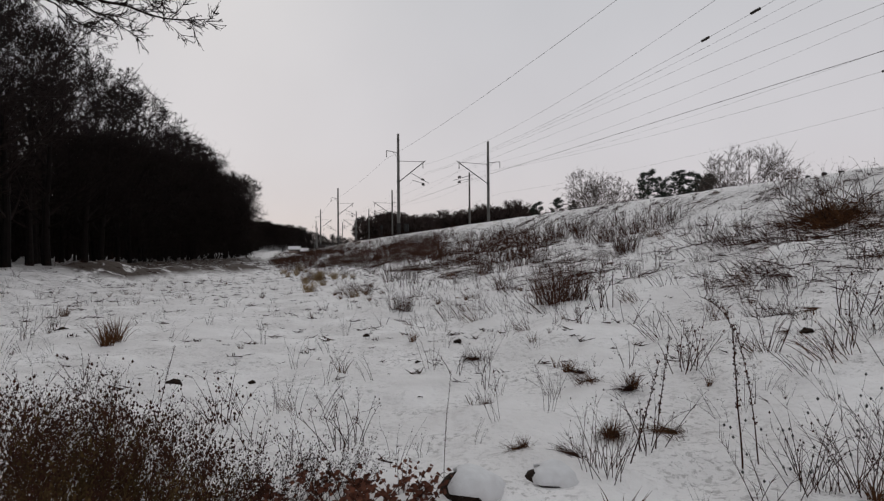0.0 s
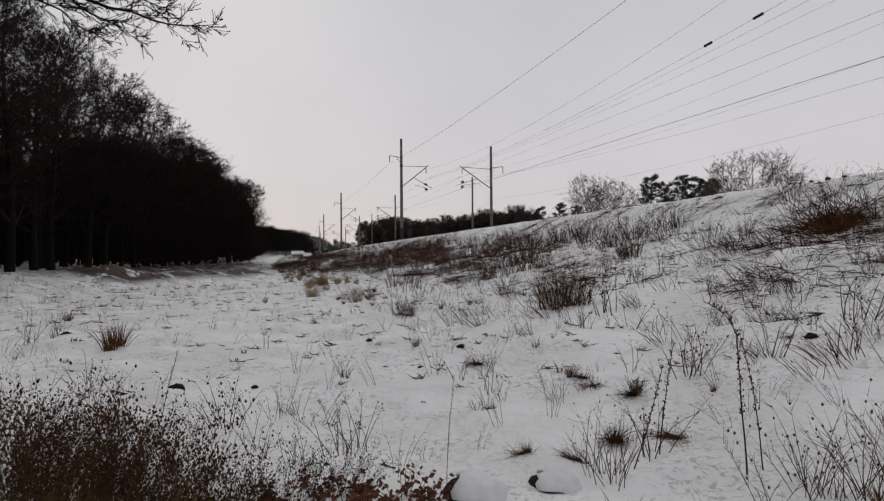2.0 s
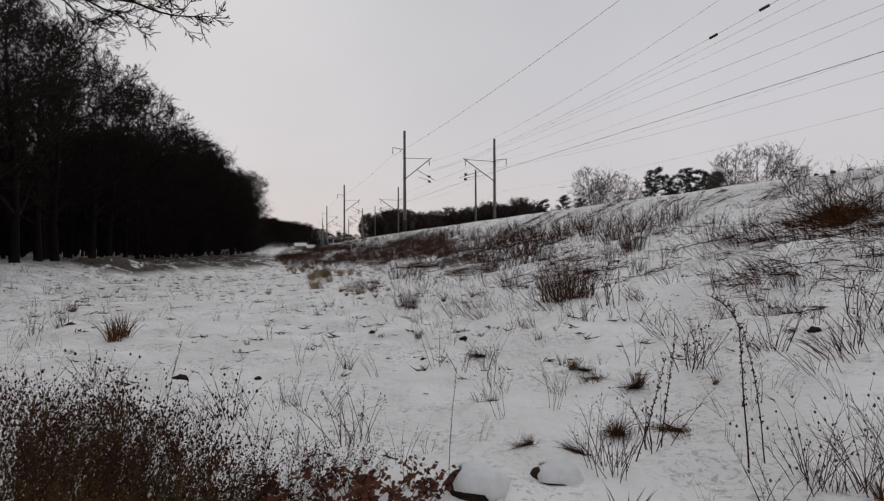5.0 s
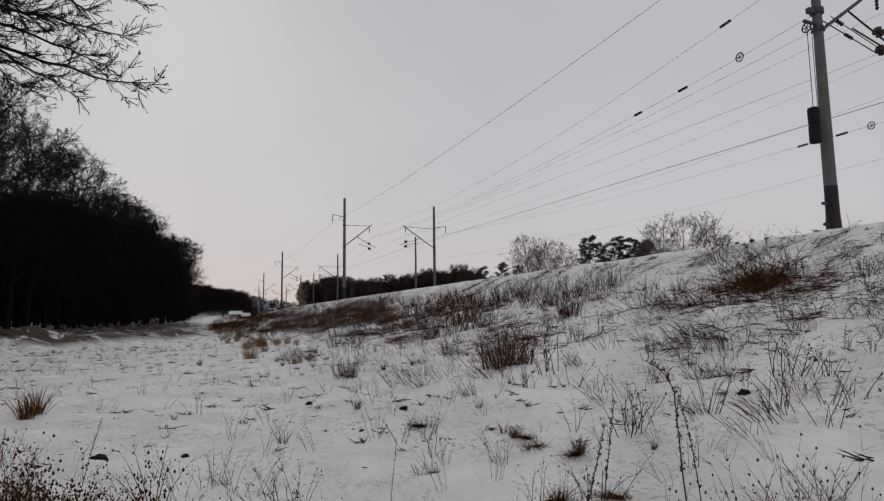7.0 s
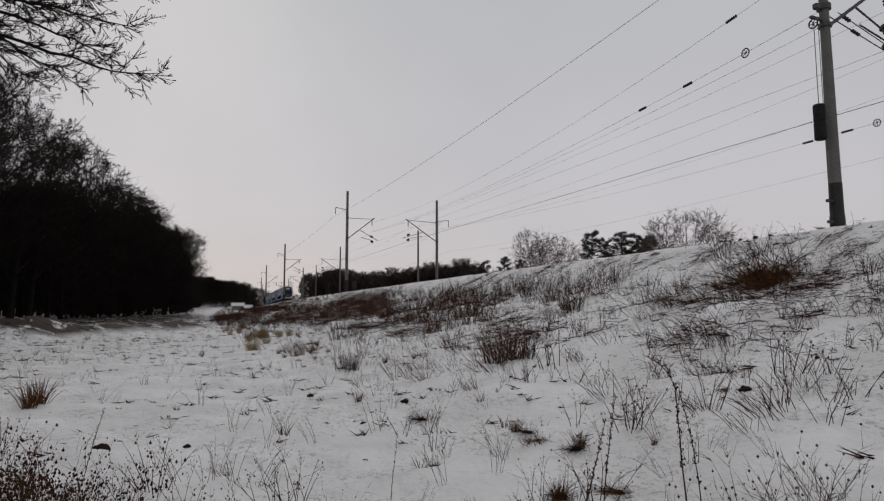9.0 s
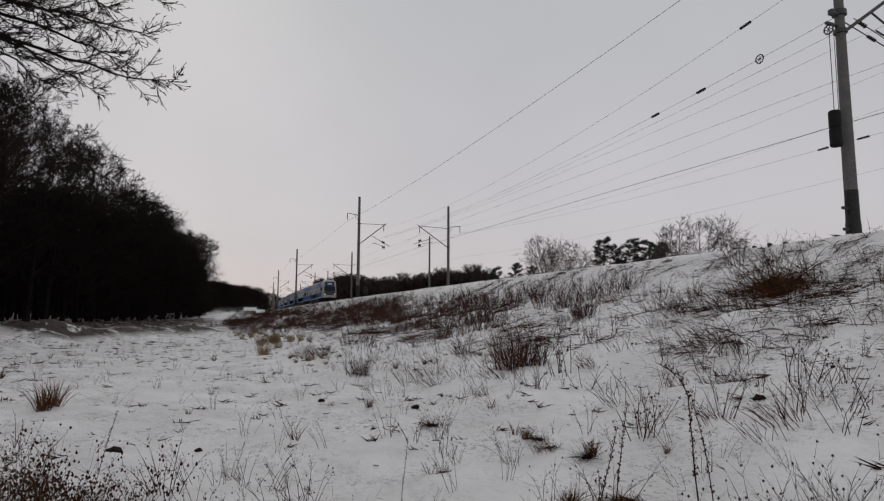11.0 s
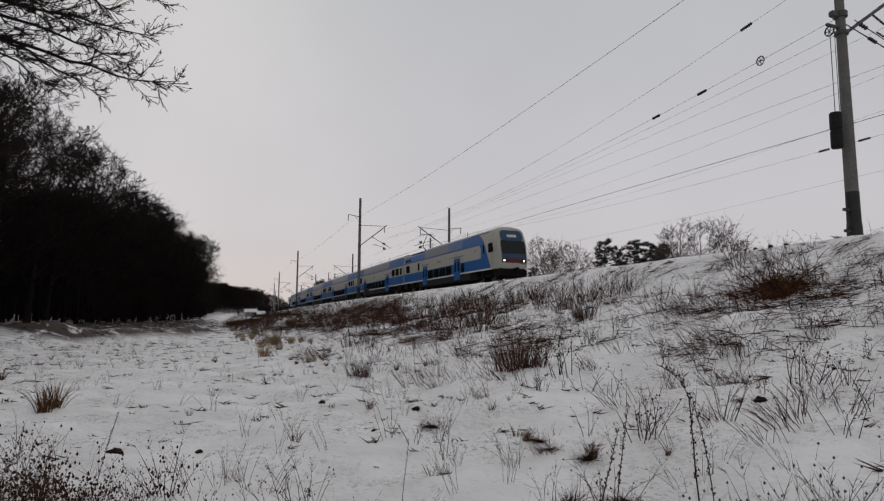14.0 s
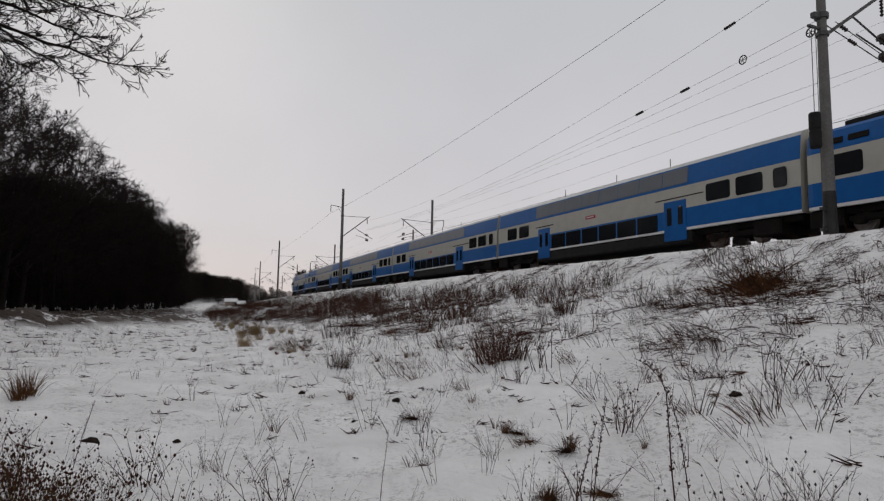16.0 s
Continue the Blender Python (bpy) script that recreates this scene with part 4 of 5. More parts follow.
# beyond the tracks
for i in range(52):
    u = -0.128 + 0.26 * (i + rng.random()) / 52
    d = float(np.interp(u, [-0.125, 0.0, 0.13], [250, 165, 140])) + rng.uniform(-8, 14)
    plant(rng.choice(HEDGE), "tree", "brown-grey leafless tree in a row beyond the railway", "tree", u * d, d, rng.uniform(0.74, 1.08) * (1.25 if u < -0.06 else 1), rng.uniform(0, 360), "trees beyond the railway")
for i in range(46):
    u = -0.125 + 0.255 * (i + rng.random()) / 46
    d = float(np.interp(u, [-0.125, 0.0, 0.13], [240, 160, 135])) + rng.uniform(-8, 8)
    plant(rng.choice(SHRUBS), "shrub", "dark leafless shrub in a row beyond the railway", "shrub", u * d, d, rng.uniform(1.25, 1.7) * (1.25 if u < -0.06 else 1), rng.uniform(0, 360), "shrubs beyond the railway")
for u, d, k, sc in [(0.222, 92, 0, 1.06), (0.258, 95, 1, 1.0), (0.485, 82, 1, 1.22), (0.44, 86, 0, 0.95), (0.53, 84, 0, 0.95)]:
    plant(PALE[k], "tree", "pale grey leafless tree beyond the railway", "tree", u * d, d, sc, 40 * k + 70 * u * 10, "pale trees beyond the railway")


def pine_meshes(seed, height, wide):
    r = random.Random(seed)
    trunk, crown = Geo(), Geo()
    trunk.tube([(0, 0, -0.3), (0, 0, height * 0.5), (0.1, 0, height * 0.97)], [0.2, 0.14, 0.03], 8)
    for i in range(70):
        u = 0.16 + 0.84 * (i + r.random()) / 70
        ang = r.uniform(0, 2 * math.pi)
        ln = wide * (1.05 - 0.72 * u) * r.uniform(0.65, 1.15)
        a = Vector((0, 0, height * u))
        pts = bent_path(r, a, Vector((math.cos(ang), math.sin(ang), 0.35)), ln, 4, 0.12, 0.05)
        crown.tube(pts, [0.05, 0.04, 0.03, 0.02, 0.01], 3, caps=False)
        for k in range(int(16 * max(0.5, ln / wide))):
            q = pts[1].lerp(pts[-1], r.random() ** 0.7) + Vector((r.uniform(-1, 1), r.uniform(-1, 1), r.uniform(-0.3, 0.6))) * 0.3
            for _ in range(9):
                d = Vector((r.uniform(-1, 1), r.uniform(-1, 1), r.uniform(-0.4, 1))).normalized()
                spike(crown, q, q + d * r.uniform(0.3, 0.52), 0.047)
    return trunk.mesh("trunk", BARK), crown.mesh("crown", PINE)


PINES = [pine_meshes(90 + i, 11.5, 3.9) for i in range(2)]
for i, (u, d, sc) in enumerate([(0.322, 96, 1.04), (0.372, 98, 1.06), (0.398, 97, 1.02), (0.425, 100, 1.03), (0.344, 103, 1.0), (0.408, 103, 1.0), (0.146, 118, 0.8), (0.178, 114, 0.84), (0.206, 112, 0.78)]):
    plant(PINES[i % 2], "pine_tree", "dark green pine beyond the railway", "pine tree", u * d, d, sc, 55 * i, "pines beyond the railway")

# ---------------------------------------------------------------- the branch that hangs into view
def overhanging_tree():
    """A tree beside the camera whose low limbs reach out and droop into view."""
    r = random.Random(3)
    bx, by = -6.0, 4.6
    t = thing("tree", "leafless tree whose thin drooping branches overhang the meadow", "tree", pose(bx, by, ground_z(bx, by)), "")
    tr = Geo()
    tr.tube([(0, 0, -0.3), (0.05, 0.1, 1.5), (0.0, 0.1, 3.5), (0.1, 0.1, 6.0), (0.0, 0.2, 9.0)], [0.26, 0.21, 0.18, 0.14, 0.06], 12)
    part("trunk", tr, BARK, t)
    limbs = [((-4.0, 5.5, 4.75), (-3.25, 6.7, 3.95), (-2.66, 7.6, 4.42)), ((-4.0, 5.5, 4.9), (-3.3, 6.4, 4.55), (-2.80, 7.15, 4.80)), ((-3.9, 5.4, 5.3), (-3.2, 6.3, 5.0), (-2.70, 6.9, 5.12)),
             ((-4.1, 5.6, 4.8), (-3.5, 6.5, 4.45), (-2.98, 7.1, 4.42)), ((-3.9, 5.3, 5.0), (-3.3, 5.9, 4.9), (-2.92, 6.4, 4.72)), ((-4.2, 5.8, 4.6), (-3.8, 6.4, 4.3), (-3.30, 7.0, 4.05)),
             ((-4.0, 5.2, 5.4), (-3.4, 5.9, 5.5), (-2.85, 6.6, 5.5)), ((-4.4, 5.6, 4.5), (-4.0, 6.1, 4.25), (-3.55, 6.6, 3.95)), ((-4.0, 5.1, 4.9), (-3.7, 5.6, 4.7), (-3.25, 6.2, 4.45)),
             ((-4.4, 5.3, 5.0), (-4.1, 5.9, 4.9), (-3.5, 6.7, 4.75)), ((-4.2, 5.0, 5.6), (-3.7, 5.6, 5.7), (-3.2, 6.3, 5.25))]
    for i, (v, w, e) in enumerate(limbs):
        g = Geo()
        o = Vector((bx, by, 0))
        ctrl = [Vector((0, 0.1, 3.8 + 0.16 * i)), Vector(v) - o, Vector(w) - o + Vector((-0.08, 0, 0.07)), Vector(e) - o + Vector((-0.15, 0, 0.13))]
        pts = []
        for q in range(17):
            u = q / 16
            p = ctrl[0] * (1 - u) ** 3 + ctrl[1] * 3 * u * (1 - u) ** 2 + ctrl[2] * 3 * u * u * (1 - u) + ctrl[3] * u ** 3
            pts.append(p + Vector((r.uniform(-1, 1), r.uniform(-1, 1), r.uniform(-1, 1))) * 0.022)
        rad = [0.030 * (1 - u / 16) ** 1.1 + 0.0042 for u in range(17)]
        g.tube(pts, rad, 6, caps=False)
        for q in range(4, 17):
            for _ in range(2):
                p = pts[q - 1].lerp(pts[q], r.random())
                dd = side_way(r, pts[q] - pts[q - 1], r.uniform(0.3, 0.8))
                ln = r.uniform(0.22, 0.75) * (1.25 - 0.055 * q)
                sub = bent_path(r, p, dd, ln, 5, 0.24, 0.03)
                rr = max(0.0040, rad[q] * 0.42)
                g.tube(sub, [rr, rr * 0.9, rr * 0.75, rr * 0.65, rr * 0.55, rr * 0.45], 4, caps=False)
                for _ in range(9):
                    kx = r.randrange(1, 6)
                    p2 = sub[kx - 1].lerp(sub[kx], r.random())
                    d2 = side_way(r, sub[kx] - sub[kx - 1], r.uniform(0.35, 0.8)) + Vector((0, 0, 0.1))
                    e2 = p2 + d2 * r.uniform(0.05, 0.22)
                    g.tube([p2, e2], [0.0042, 0.003], 3, caps=False)
                    bud(g, e2, 0.007)
                    for _ in range(2):
                        p3 = p2.lerp(e2, r.uniform(0.3, 1.0))
                        e3 = p3 + side_way(r, d2, 0.6) * r.uniform(0.02, 0.07)
                        g.tube([p3, e3], [0.0036, 0.003], 3, caps=False)
        part("branch", g, TWIG, t)
    return t


def bud(g, p, r, m=0):
    k = len(g.v)
    g.v += [(p.x + r, p.y, p.z), (p.x - r * 0.5, p.y + r * 0.87, p.z), (p.x - r * 0.5, p.y - r * 0.87, p.z), (p.x, p.y, p.z + r * 1.4), (p.x, p.y, p.z - r)]
    g.f += [(k, k + 1, k + 3), (k + 1, k + 2, k + 3), (k + 2, k, k + 3), (k + 1, k, k + 4), (k + 2, k + 1, k + 4), (k, k + 2, k + 4)]
    g.m += [m] * 6


overhanging_tree()

# ---------------------------------------------------------------- sheds at the far end of the meadow
def shed(az, d, wide, deep, high, label):
    x, y = d * math.sin(radians(az)), d * math.cos(radians(az))
    t = thing("shed", label, "shed", pose(x, y, ground_z(x, y) - 0.2, 0, 0, 12), "far sheds")
    g = Geo()
    g.box(-wide / 2, wide / 2, -deep / 2, deep / 2, 0, high, 0, 0.03)
    part("wall", g, BRICKRED, t)
    g = Geo()
    g.loft([[(x0, -deep / 2 - 0.3, high), (x0, 0, high + 1.3), (x0, deep / 2 + 0.3, high), (x0, deep / 2 + 0.3, high + 0.25), (x0, 0, high + 1.6), (x0, -deep / 2 - 0.3, high + 0.25)] for x0 in (-wide / 2 - 0.3, wide / 2 + 0.3)])
    part("roof", g, SNOW_PLAIN, t, "roof under thick snow")
    for k in (-0.28, 0.1):
        g = Geo()
        g.box(wide * k, wide * k + 0.9, -deep / 2 - 0.05, -deep / 2 + 0.05, 1.0, 2.0)
        part("window", g, GLASS, t)
    g = Geo()
    g.box(wide * 0.32, wide * 0.32 + 0.9, -deep / 2 - 0.06, -deep / 2 + 0.05, 0, 2.0)
    part("door", g, UNDER, t)
    return t


shed(-13.4, 300, 5.0, 5, 1.6, "small pale shed with a snow-covered roof")
shed(-12.6, 310, 4.0, 4, 1.8, "little pale shed with a snow-covered roof beside the line")

# ---------------------------------------------------------------- weeds, tufts and grass
def blade(g, a, d, length, r, curl, rngx, m=0):
    """A three-step curved blade or stem."""
    pts = [Vector(a)]
    d = d.normalized()
    for k in range(3):
        d = (d + curl).normalized()
        pts.append(pts[-1] + d * (length / 3))
    g.tube(pts[:3], [r, r * 0.8, r * 0.6], 3, m, False)
    spike(g, pts[2], pts[3], r * 0.6, m)
    return pts


def weed_mesh(seed, stems, height, spread, twigs, buds, r, lean=(0, 0), name="stems", material=None, head=1.0):
    """Upright dead stems with side twigs and seed heads."""
    q, g = random.Random(seed), Geo()
    for _ in range(stems):
        ang, rad = q.uniform(0, 2 * math.pi), spread * q.random() ** 0.6
        a = Vector((rad * math.cos(ang), rad * math.sin(ang), -0.05))
        h = height * q.uniform(0.45, 1.1)
        d = Vector((math.cos(ang) * 0.25 + lean[0] + q.uniform(-0.24, 0.24), math.sin(ang) * 0.25 + lean[1] + q.uniform(-0.24, 0.24), 1))
        pts = blade(g, a, d, h, r, Vector((q.uniform(-0.17, 0.17) + lean[0] * 0.25, q.uniform(-0.17, 0.17) + lean[1] * 0.25, -0.02)), q)
        for _ in range(twigs):
            k = q.choice((1, 2, 2))
            p = pts[k].lerp(pts[k + 1], q.random())
            e = p + (side_way(q, pts[k + 1] - pts[k], q.uniform(0.35, 0.9)) * h * q.uniform(0.08, 0.26))
            spike(g, p, e, r * 0.55)
            if q.random() < buds:
                bud(g, e, r * q.uniform(1.2, 2.3) * head)
        if q.random() < buds:
            bud(g, pts[-1], r * 2.2)
    return g.mesh(name, material)


def tuft_mesh(seed, blades, height, spread, r, droop, lean=(0, 0), name="blades", material=None):
    """A tuft of arching dry blades."""
    q, g = random.Random(seed), Geo()
    for _ in range(blades):
        ang, rad = q.uniform(0, 2 * math.pi), spread * q.random()
        out = Vector((math.cos(ang), math.sin(ang), 0))
        a = out * rad * 0.5 - Vector((0, 0, 0.04))
        blade(g, a, out * q.uniform(0.0, 0.38) + Vector((lean[0] * 1.6, lean[1] * 1.6, 1 - 0.5 * (lean[0] != 0))), height * q.uniform(0.5, 1.15), r, out * droop * q.uniform(0.0, 0.5) + Vector((lean[0] * 0.7, lean[1] * 0.7, -droop * (0.5 if lean[0] == 0 else 1.0) * q.uniform(0.3, 1.2))), q)
    return g.mesh(name, material)


SLOPE_LEAN = (-0.55, -0.22)
KINDS = {
    "up": [weed_mesh(600 + i, 8, 0.9, 0.3, 5, 0.5, 0.0115, (0.02, 0.0), material=WEED) for i in range(5)],
    "upred": [weed_mesh(610 + i, 12, 0.95, 0.32, 4, 0.4, 0.0115, (0.02, 0.0), material=RED) for i in range(3)],
    "weed": [weed_mesh(100 + i, 9, 0.75, 0.16, 5, 0.35, 0.0055, (0.12, 0.0), material=WEED) for i in range(4)],
    "thin": [weed_mesh(110 + i, 5, 0.85, 0.14, 5, 0.3, 0.0042, (0.38, 0.05), material=WEED) for i in range(4)],
    "red": [weed_mesh(120 + i, 120, 1.2, 0.5, 2, 0.1, 0.008, (0.05, 0), material=RED) for i in range(2)],
    "brown": [weed_mesh(130 + i, 22, 0.95, 0.3, 4, 0.35, 0.0065, (0.08, 0), material=WEED) for i in range(3)],
    "tuft": [tuft_mesh(140 + i, 70, 0.42, 0.2, 0.005, 0.35, material=DRY) for i in range(3)],
    "straw": [tuft_mesh(150 + i, 90, 0.5, 0.3, 0.005, 0.3, material=STRAW) for i in range(2)],
    "bent": [weed_mesh(160 + i, 34, 0.85, 0.42, 3, 0.15, 0.0052, (-0.5, -0.22), material=WEED) for i in range(4)],
    "lweed": [weed_mesh(180 + i, 5, 0.75, 0.16, 3, 0.3, 0.007, (0.12, 0.0), material=WEED) for i in range(4)],
    "lbrown": [weed_mesh(184 + i, 11, 0.95, 0.3, 2, 0.2, 0.009, (0.08, 0), material=WEED) for i in range(3)],
    "lred": [weed_mesh(188 + i, 13, 1.1, 0.4, 1, 0.1, 0.011, (0.05, 0), material=RED) for i in range(2)],
    "ltuft": [tuft_mesh(190 + i, 13, 0.42, 0.2, 0.008, 0.35, material=DRY) for i in range(3)],
    "lbent": [weed_mesh(195 + i, 13, 0.8, 0.4, 2, 0.1, 0.0065, (-0.5, -0.22), material=WEED) for i in range(4)],
    "lbentdry": [weed_mesh(199 + i, 13, 0.75, 0.34, 1, 0.1, 0.007, (-0.5, -0.2), material=DRY) for i in range(3)],
    "bentdry": [weed_mesh(170 + i, 34, 0.75, 0.36, 2, 0.1, 0.006, (-0.5, -0.2), material=DRY) for i in range(3)],
}
LABELS = {"up": ("weed_clump", "upright thin brown dead stems on the snowy slope", "weeds"), "upred": ("weed_clump", "upright reddish-brown dead stems on the snowy slope", "weeds"),
          "weed": ("weed_clump", "dark dead weed stems with seed heads standing in snow", "weeds"), "thin": ("weed_stalk", "few thin dead stalks standing in snow", "weeds"),
          "red": ("weed_clump", "dense reddish-brown upright stems on the snowy slope", "weeds"), "brown": ("weed_clump", "bushy brown dead weeds on the snowy slope", "weeds"),
          "tuft": ("grass_tuft", "dry brown grass tuft sticking out of snow", "grass tuft"), "straw": ("grass_tuft", "pale straw-coloured grass tuft in snow", "grass tuft"),
          "bent": ("grass_tuft", "dark grass bent down over the snowy slope", "grass tuft"), "bentdry": ("grass_tuft", "brown dry grass bent down over the slope", "grass tuft")}


def sprout(kind, x, y, scale, turn=None, q=random.Random(8)):
    name, label, cat = LABELS[kind]
    ob = new(name, q.choice(KINDS[kind]))
    turn = turn if turn is not None else (q.uniform(-25, 25) if "bent" in kind else q.uniform(0, 360))
    ob.matrix_basis = pose(x, y, ground_z(x, y), 0, 0, turn)
    ob.scale = (scale, scale, scale * q.uniform(0.85, 1.15))
    return tagged(ob, label, cat, cat + " on the snow")


def scatter(name, label, category, kinds, spots, material_kinds, seed):
    """One mesh of very many small plants: copies of the clump meshes set on the ground."""
    q = random.Random(seed)
    vs, fs, ms, base = [], [], [], 0
    cache = {}
    for k in kinds:
        for me in KINDS[k]:
            co = np.empty(len(me.vertices) * 3)
            me.vertices.foreach_get("co", co)
            cache[me.name] = (co.reshape(-1, 3), [tuple(p.vertices) for p in me.polygons])
    for x, y, sc, k in spots:
        me = q.choice(KINDS[k])
        co, pf = cache[me.name]
        a = radians(q.uniform(-25, 25)) if "bent" in k or k == "sheaf" else q.uniform(0, 6.28)
        rot = np.array([[math.cos(a), -math.sin(a), 0], [math.sin(a), math.cos(a), 0], [0, 0, 1]])
        low = co @ rot.T * sc
        if k == "sheaf":
            gx, gy = (ground_z(x + 0.3, y) - ground_z(x - 0.3, y)) / 0.6, (ground_z(x, y + 0.3) - ground_z(x, y - 0.3)) / 0.6
            low[:, 2] += low[:, 0] * gx + low[:, 1] * gy + 0.01
        vs.append(low + np.array([x, y, ground_z(x, y)]))
        fs += [tuple(i + base for i in f) for f in pf]
        ms += [material_kinds.index(KINDS[k][0].materials[0])] * len(pf)
        base += len(co)
    me = bpy.data.meshes.new(name)
    me.from_pydata(np.concatenate(vs).tolist(), [], fs)
    for m in material_kinds:
        me.materials.append(m)
    me.polygons.foreach_set("material_index", ms)
    return tagged(new(name, me), label, category, kind="stuff")


# clumps that stand out, by kind: place and size
for x, y, sc in [(2.5, 14.3, 0.94), (2.9, 14.5, 0.79), (-1.1, 16.7, 0.48), (6.3, 22.1, 0.74)]:
    sprout("red", x, y, sc)
for x, y, sc in [(-3.2, 22.5, 0.81), (-5.8, 26.9, 1.60), (-7.4, 36.7, 1.60), (-13.7, 59.6, 1.60)]:
    sprout("straw", x, y, sc)
for x, y, sc in [(-1.2, 16.4, 0.77), (12.4, 20.3, 1.11), (9.6, 15.1, 0.84), (6.2, 21.3, 1.25), (9.5, 26.1, 1.18), (4.8, 15.7, 0.62), (1.7, 18.0, 0.85), (1.3, 24.5, 1.04), (0.9, 29.4, 1.11), (4.8, 19.0, 0.83), (12.4, 22.6, 1.33), (1.1, 4.5, 0.48), (2.5, 4.2, 0.27)]:
    sprout("brown", x, y, sc)
for x, y, sc in [(11.4, 19.2, 1.60), (7.9, 19.4, 1.02), (8.3, 17.8, 1.12), (9.1, 17.0, 1.25), (5.5, 10.2, 0.56), (6.7, 13.4, 0.85), (6.3, 11.9, 0.66), (7.8, 17.4, 0.93), (4.3, 7.1, 0.54)]:
    sprout("bent", x, y, sc)
for x, y, sc in [(10.9, 17.7, 1.60), (1.6, 7.2, 0.39), (1.9, 5.2, 0.25), (-1.7, 6.8, 0.25), (3.7, 7.5, 0.45)]:
    sprout("bentdry", x, y, sc)
for x, y, sc in [(-0.6, 39.5, 1.60), (5.5, 24.5, 1.35), (-7.6, 11.4, 0.81), (0.6, 7.1, 0.38), (0.5, 8.8, 0.52), (1.1, 4.3, 0.64), (1.6, 5.0, 0.93), (2.5, 4.4, 0.78), (2.7, 4.1, 0.88), (2.8, 7.5, 0.38), (-2.1, 5.9, 0.89), (-0.8, 5.5, 0.73), (-0.9, 5.2, 0.76), (0.4, 6.6, 0.39), (9.1, 25.2, 1.27)]:
    sprout("weed", x, y, sc)
for x, y, sc in [(13.0, 24.3, 1.16), (-0.2, 8.5, 0.81), (0.6, 9.2, 0.58), (2.8, 6.7, 0.69), (3.0, 6.6, 0.46), (1.2, 7.0, 0.67), (1.0, 6.1, 0.64), (3.5, 5.7, 0.56), (2.6, 4.2, 0.82), (-2.2, 6.8, 0.75), (-1.8, 6.5, 0.71), (-1.9, 7.3, 0.64), (3.7, 7.5, 0.5), (3.2, 7.9, 0.5)]:
    sprout("thin", x, y, sc)
for x, y, sc in [(-5.8, 10.8, 1.17), (-5.8, 11.1, 1.20), (2.0, 6.8, 0.53), (1.5, 7.8, 0.51), (0.6, 4.9, 0.26), (2.7, 6.5, 0.25), (1.4, 5.4, 0.47), (-10.2, 16.9, 0.84)]:
    sprout("tuft", x, y, sc)


def heap_meshes(seed, wide, blades):
    """Matted dark grass pressed down over a low hump of earth."""
    q, core, g = random.Random(seed), Geo(), Geo()
    n, rings = 14, []
    for k, (h, w) in enumerate(((-0.12, 0.55), (0.0, 0.5), (0.04, 0.38), (0.06, 0.2))):
        rings.append([(wide * w * math.cos(6.283 * j / n) * (1 + 0.35 * noise.noise((j * 0.9, seed * 2.3, k * 0.4))), 0.6 * wide * w * math.sin(6.283 * j / n) * (1 + 0.35 * noise.noise((j * 0.8, seed, k * 0.5 + 5))), h + 0.03 * noise.noise((j, k, seed))) for j in range(n)])
    core.loft(rings)
    for _ in range(blades):
        a = Vector((q.gauss(0, 0.55) * wide, q.gauss(0, 0.35) * wide, 0.0))
        blade(g, a, Vector((-0.7 + q.uniform(-1.0, 1.2), -0.3 + q.uniform(-0.8, 0.8), q.uniform(0.1, 1.1))), q.uniform(0.2, 0.75), 0.0055, Vector((-0.12, -0.05, q.uniform(-0.3, 0.0))), q)
    return core.mesh("matted_core", SOIL), g.mesh("bent_blades", WEED if seed % 2 else DRY)


HEAPS = [heap_meshes(500 + i, 0.36, 130) for i in range(5)]


def heap(x, y, sc, turn, q=random.Random(12)):
    co, bl = q.choice(HEAPS)
    nx, ny = ground_z(x + 0.3, y) - ground_z(x - 0.3, y), ground_z(x, y + 0.3) - ground_z(x, y - 0.3)
    t = thing("grass_heap", "matted dark grass pressed over a hump of bare earth", "grass tuft", pose(x, y, ground_z(x, y), math.degrees(math.atan(ny / 0.6)), -math.degrees(math.atan(nx / 0.6)), turn), "matted grass on the slope")
    t.scale = (sc, sc, sc)
    part("matted_core", co, None, t)
    tagged(part("bent_grass", bl, None, t), kind="stuff")


def sheaf_mesh(seed, blades, wide, deep, material):
    """Long dead grass combed down the slope by wind and snow: flat lying streaks that start at scattered roots."""
    q, g = random.Random(seed), Geo()
    roots = [Vector((q.gauss(0, 0.5) * wide, q.gauss(0, 0.5) * deep, 0.0)) for _ in range(16)]
    way = q.uniform(-0.3, 0.3)
    for _ in range(blades):
        a = q.choice(roots) + Vector((q.gauss(0, 0.10), q.gauss(0, 0.07), -0.01))
        d = Vector((-0.8 + q.gauss(0, 0.4), -0.3 + way + q.gauss(0, 0.4), q.uniform(0.03, 0.5)))
        blade(g, a, d, q.uniform(0.2, 0.8), 0.0072, Vector((-0.05, q.uniform(-0.08, 0.08), q.uniform(-0.22, -0.06))), q)
    return g.mesh("lying_blades", material)


KINDS["sheaf"] = [sheaf_mesh(700 + i, 62, 1.25, 0.85, (WEED, WEED, DRY)[i % 3]) for i in range(6)]


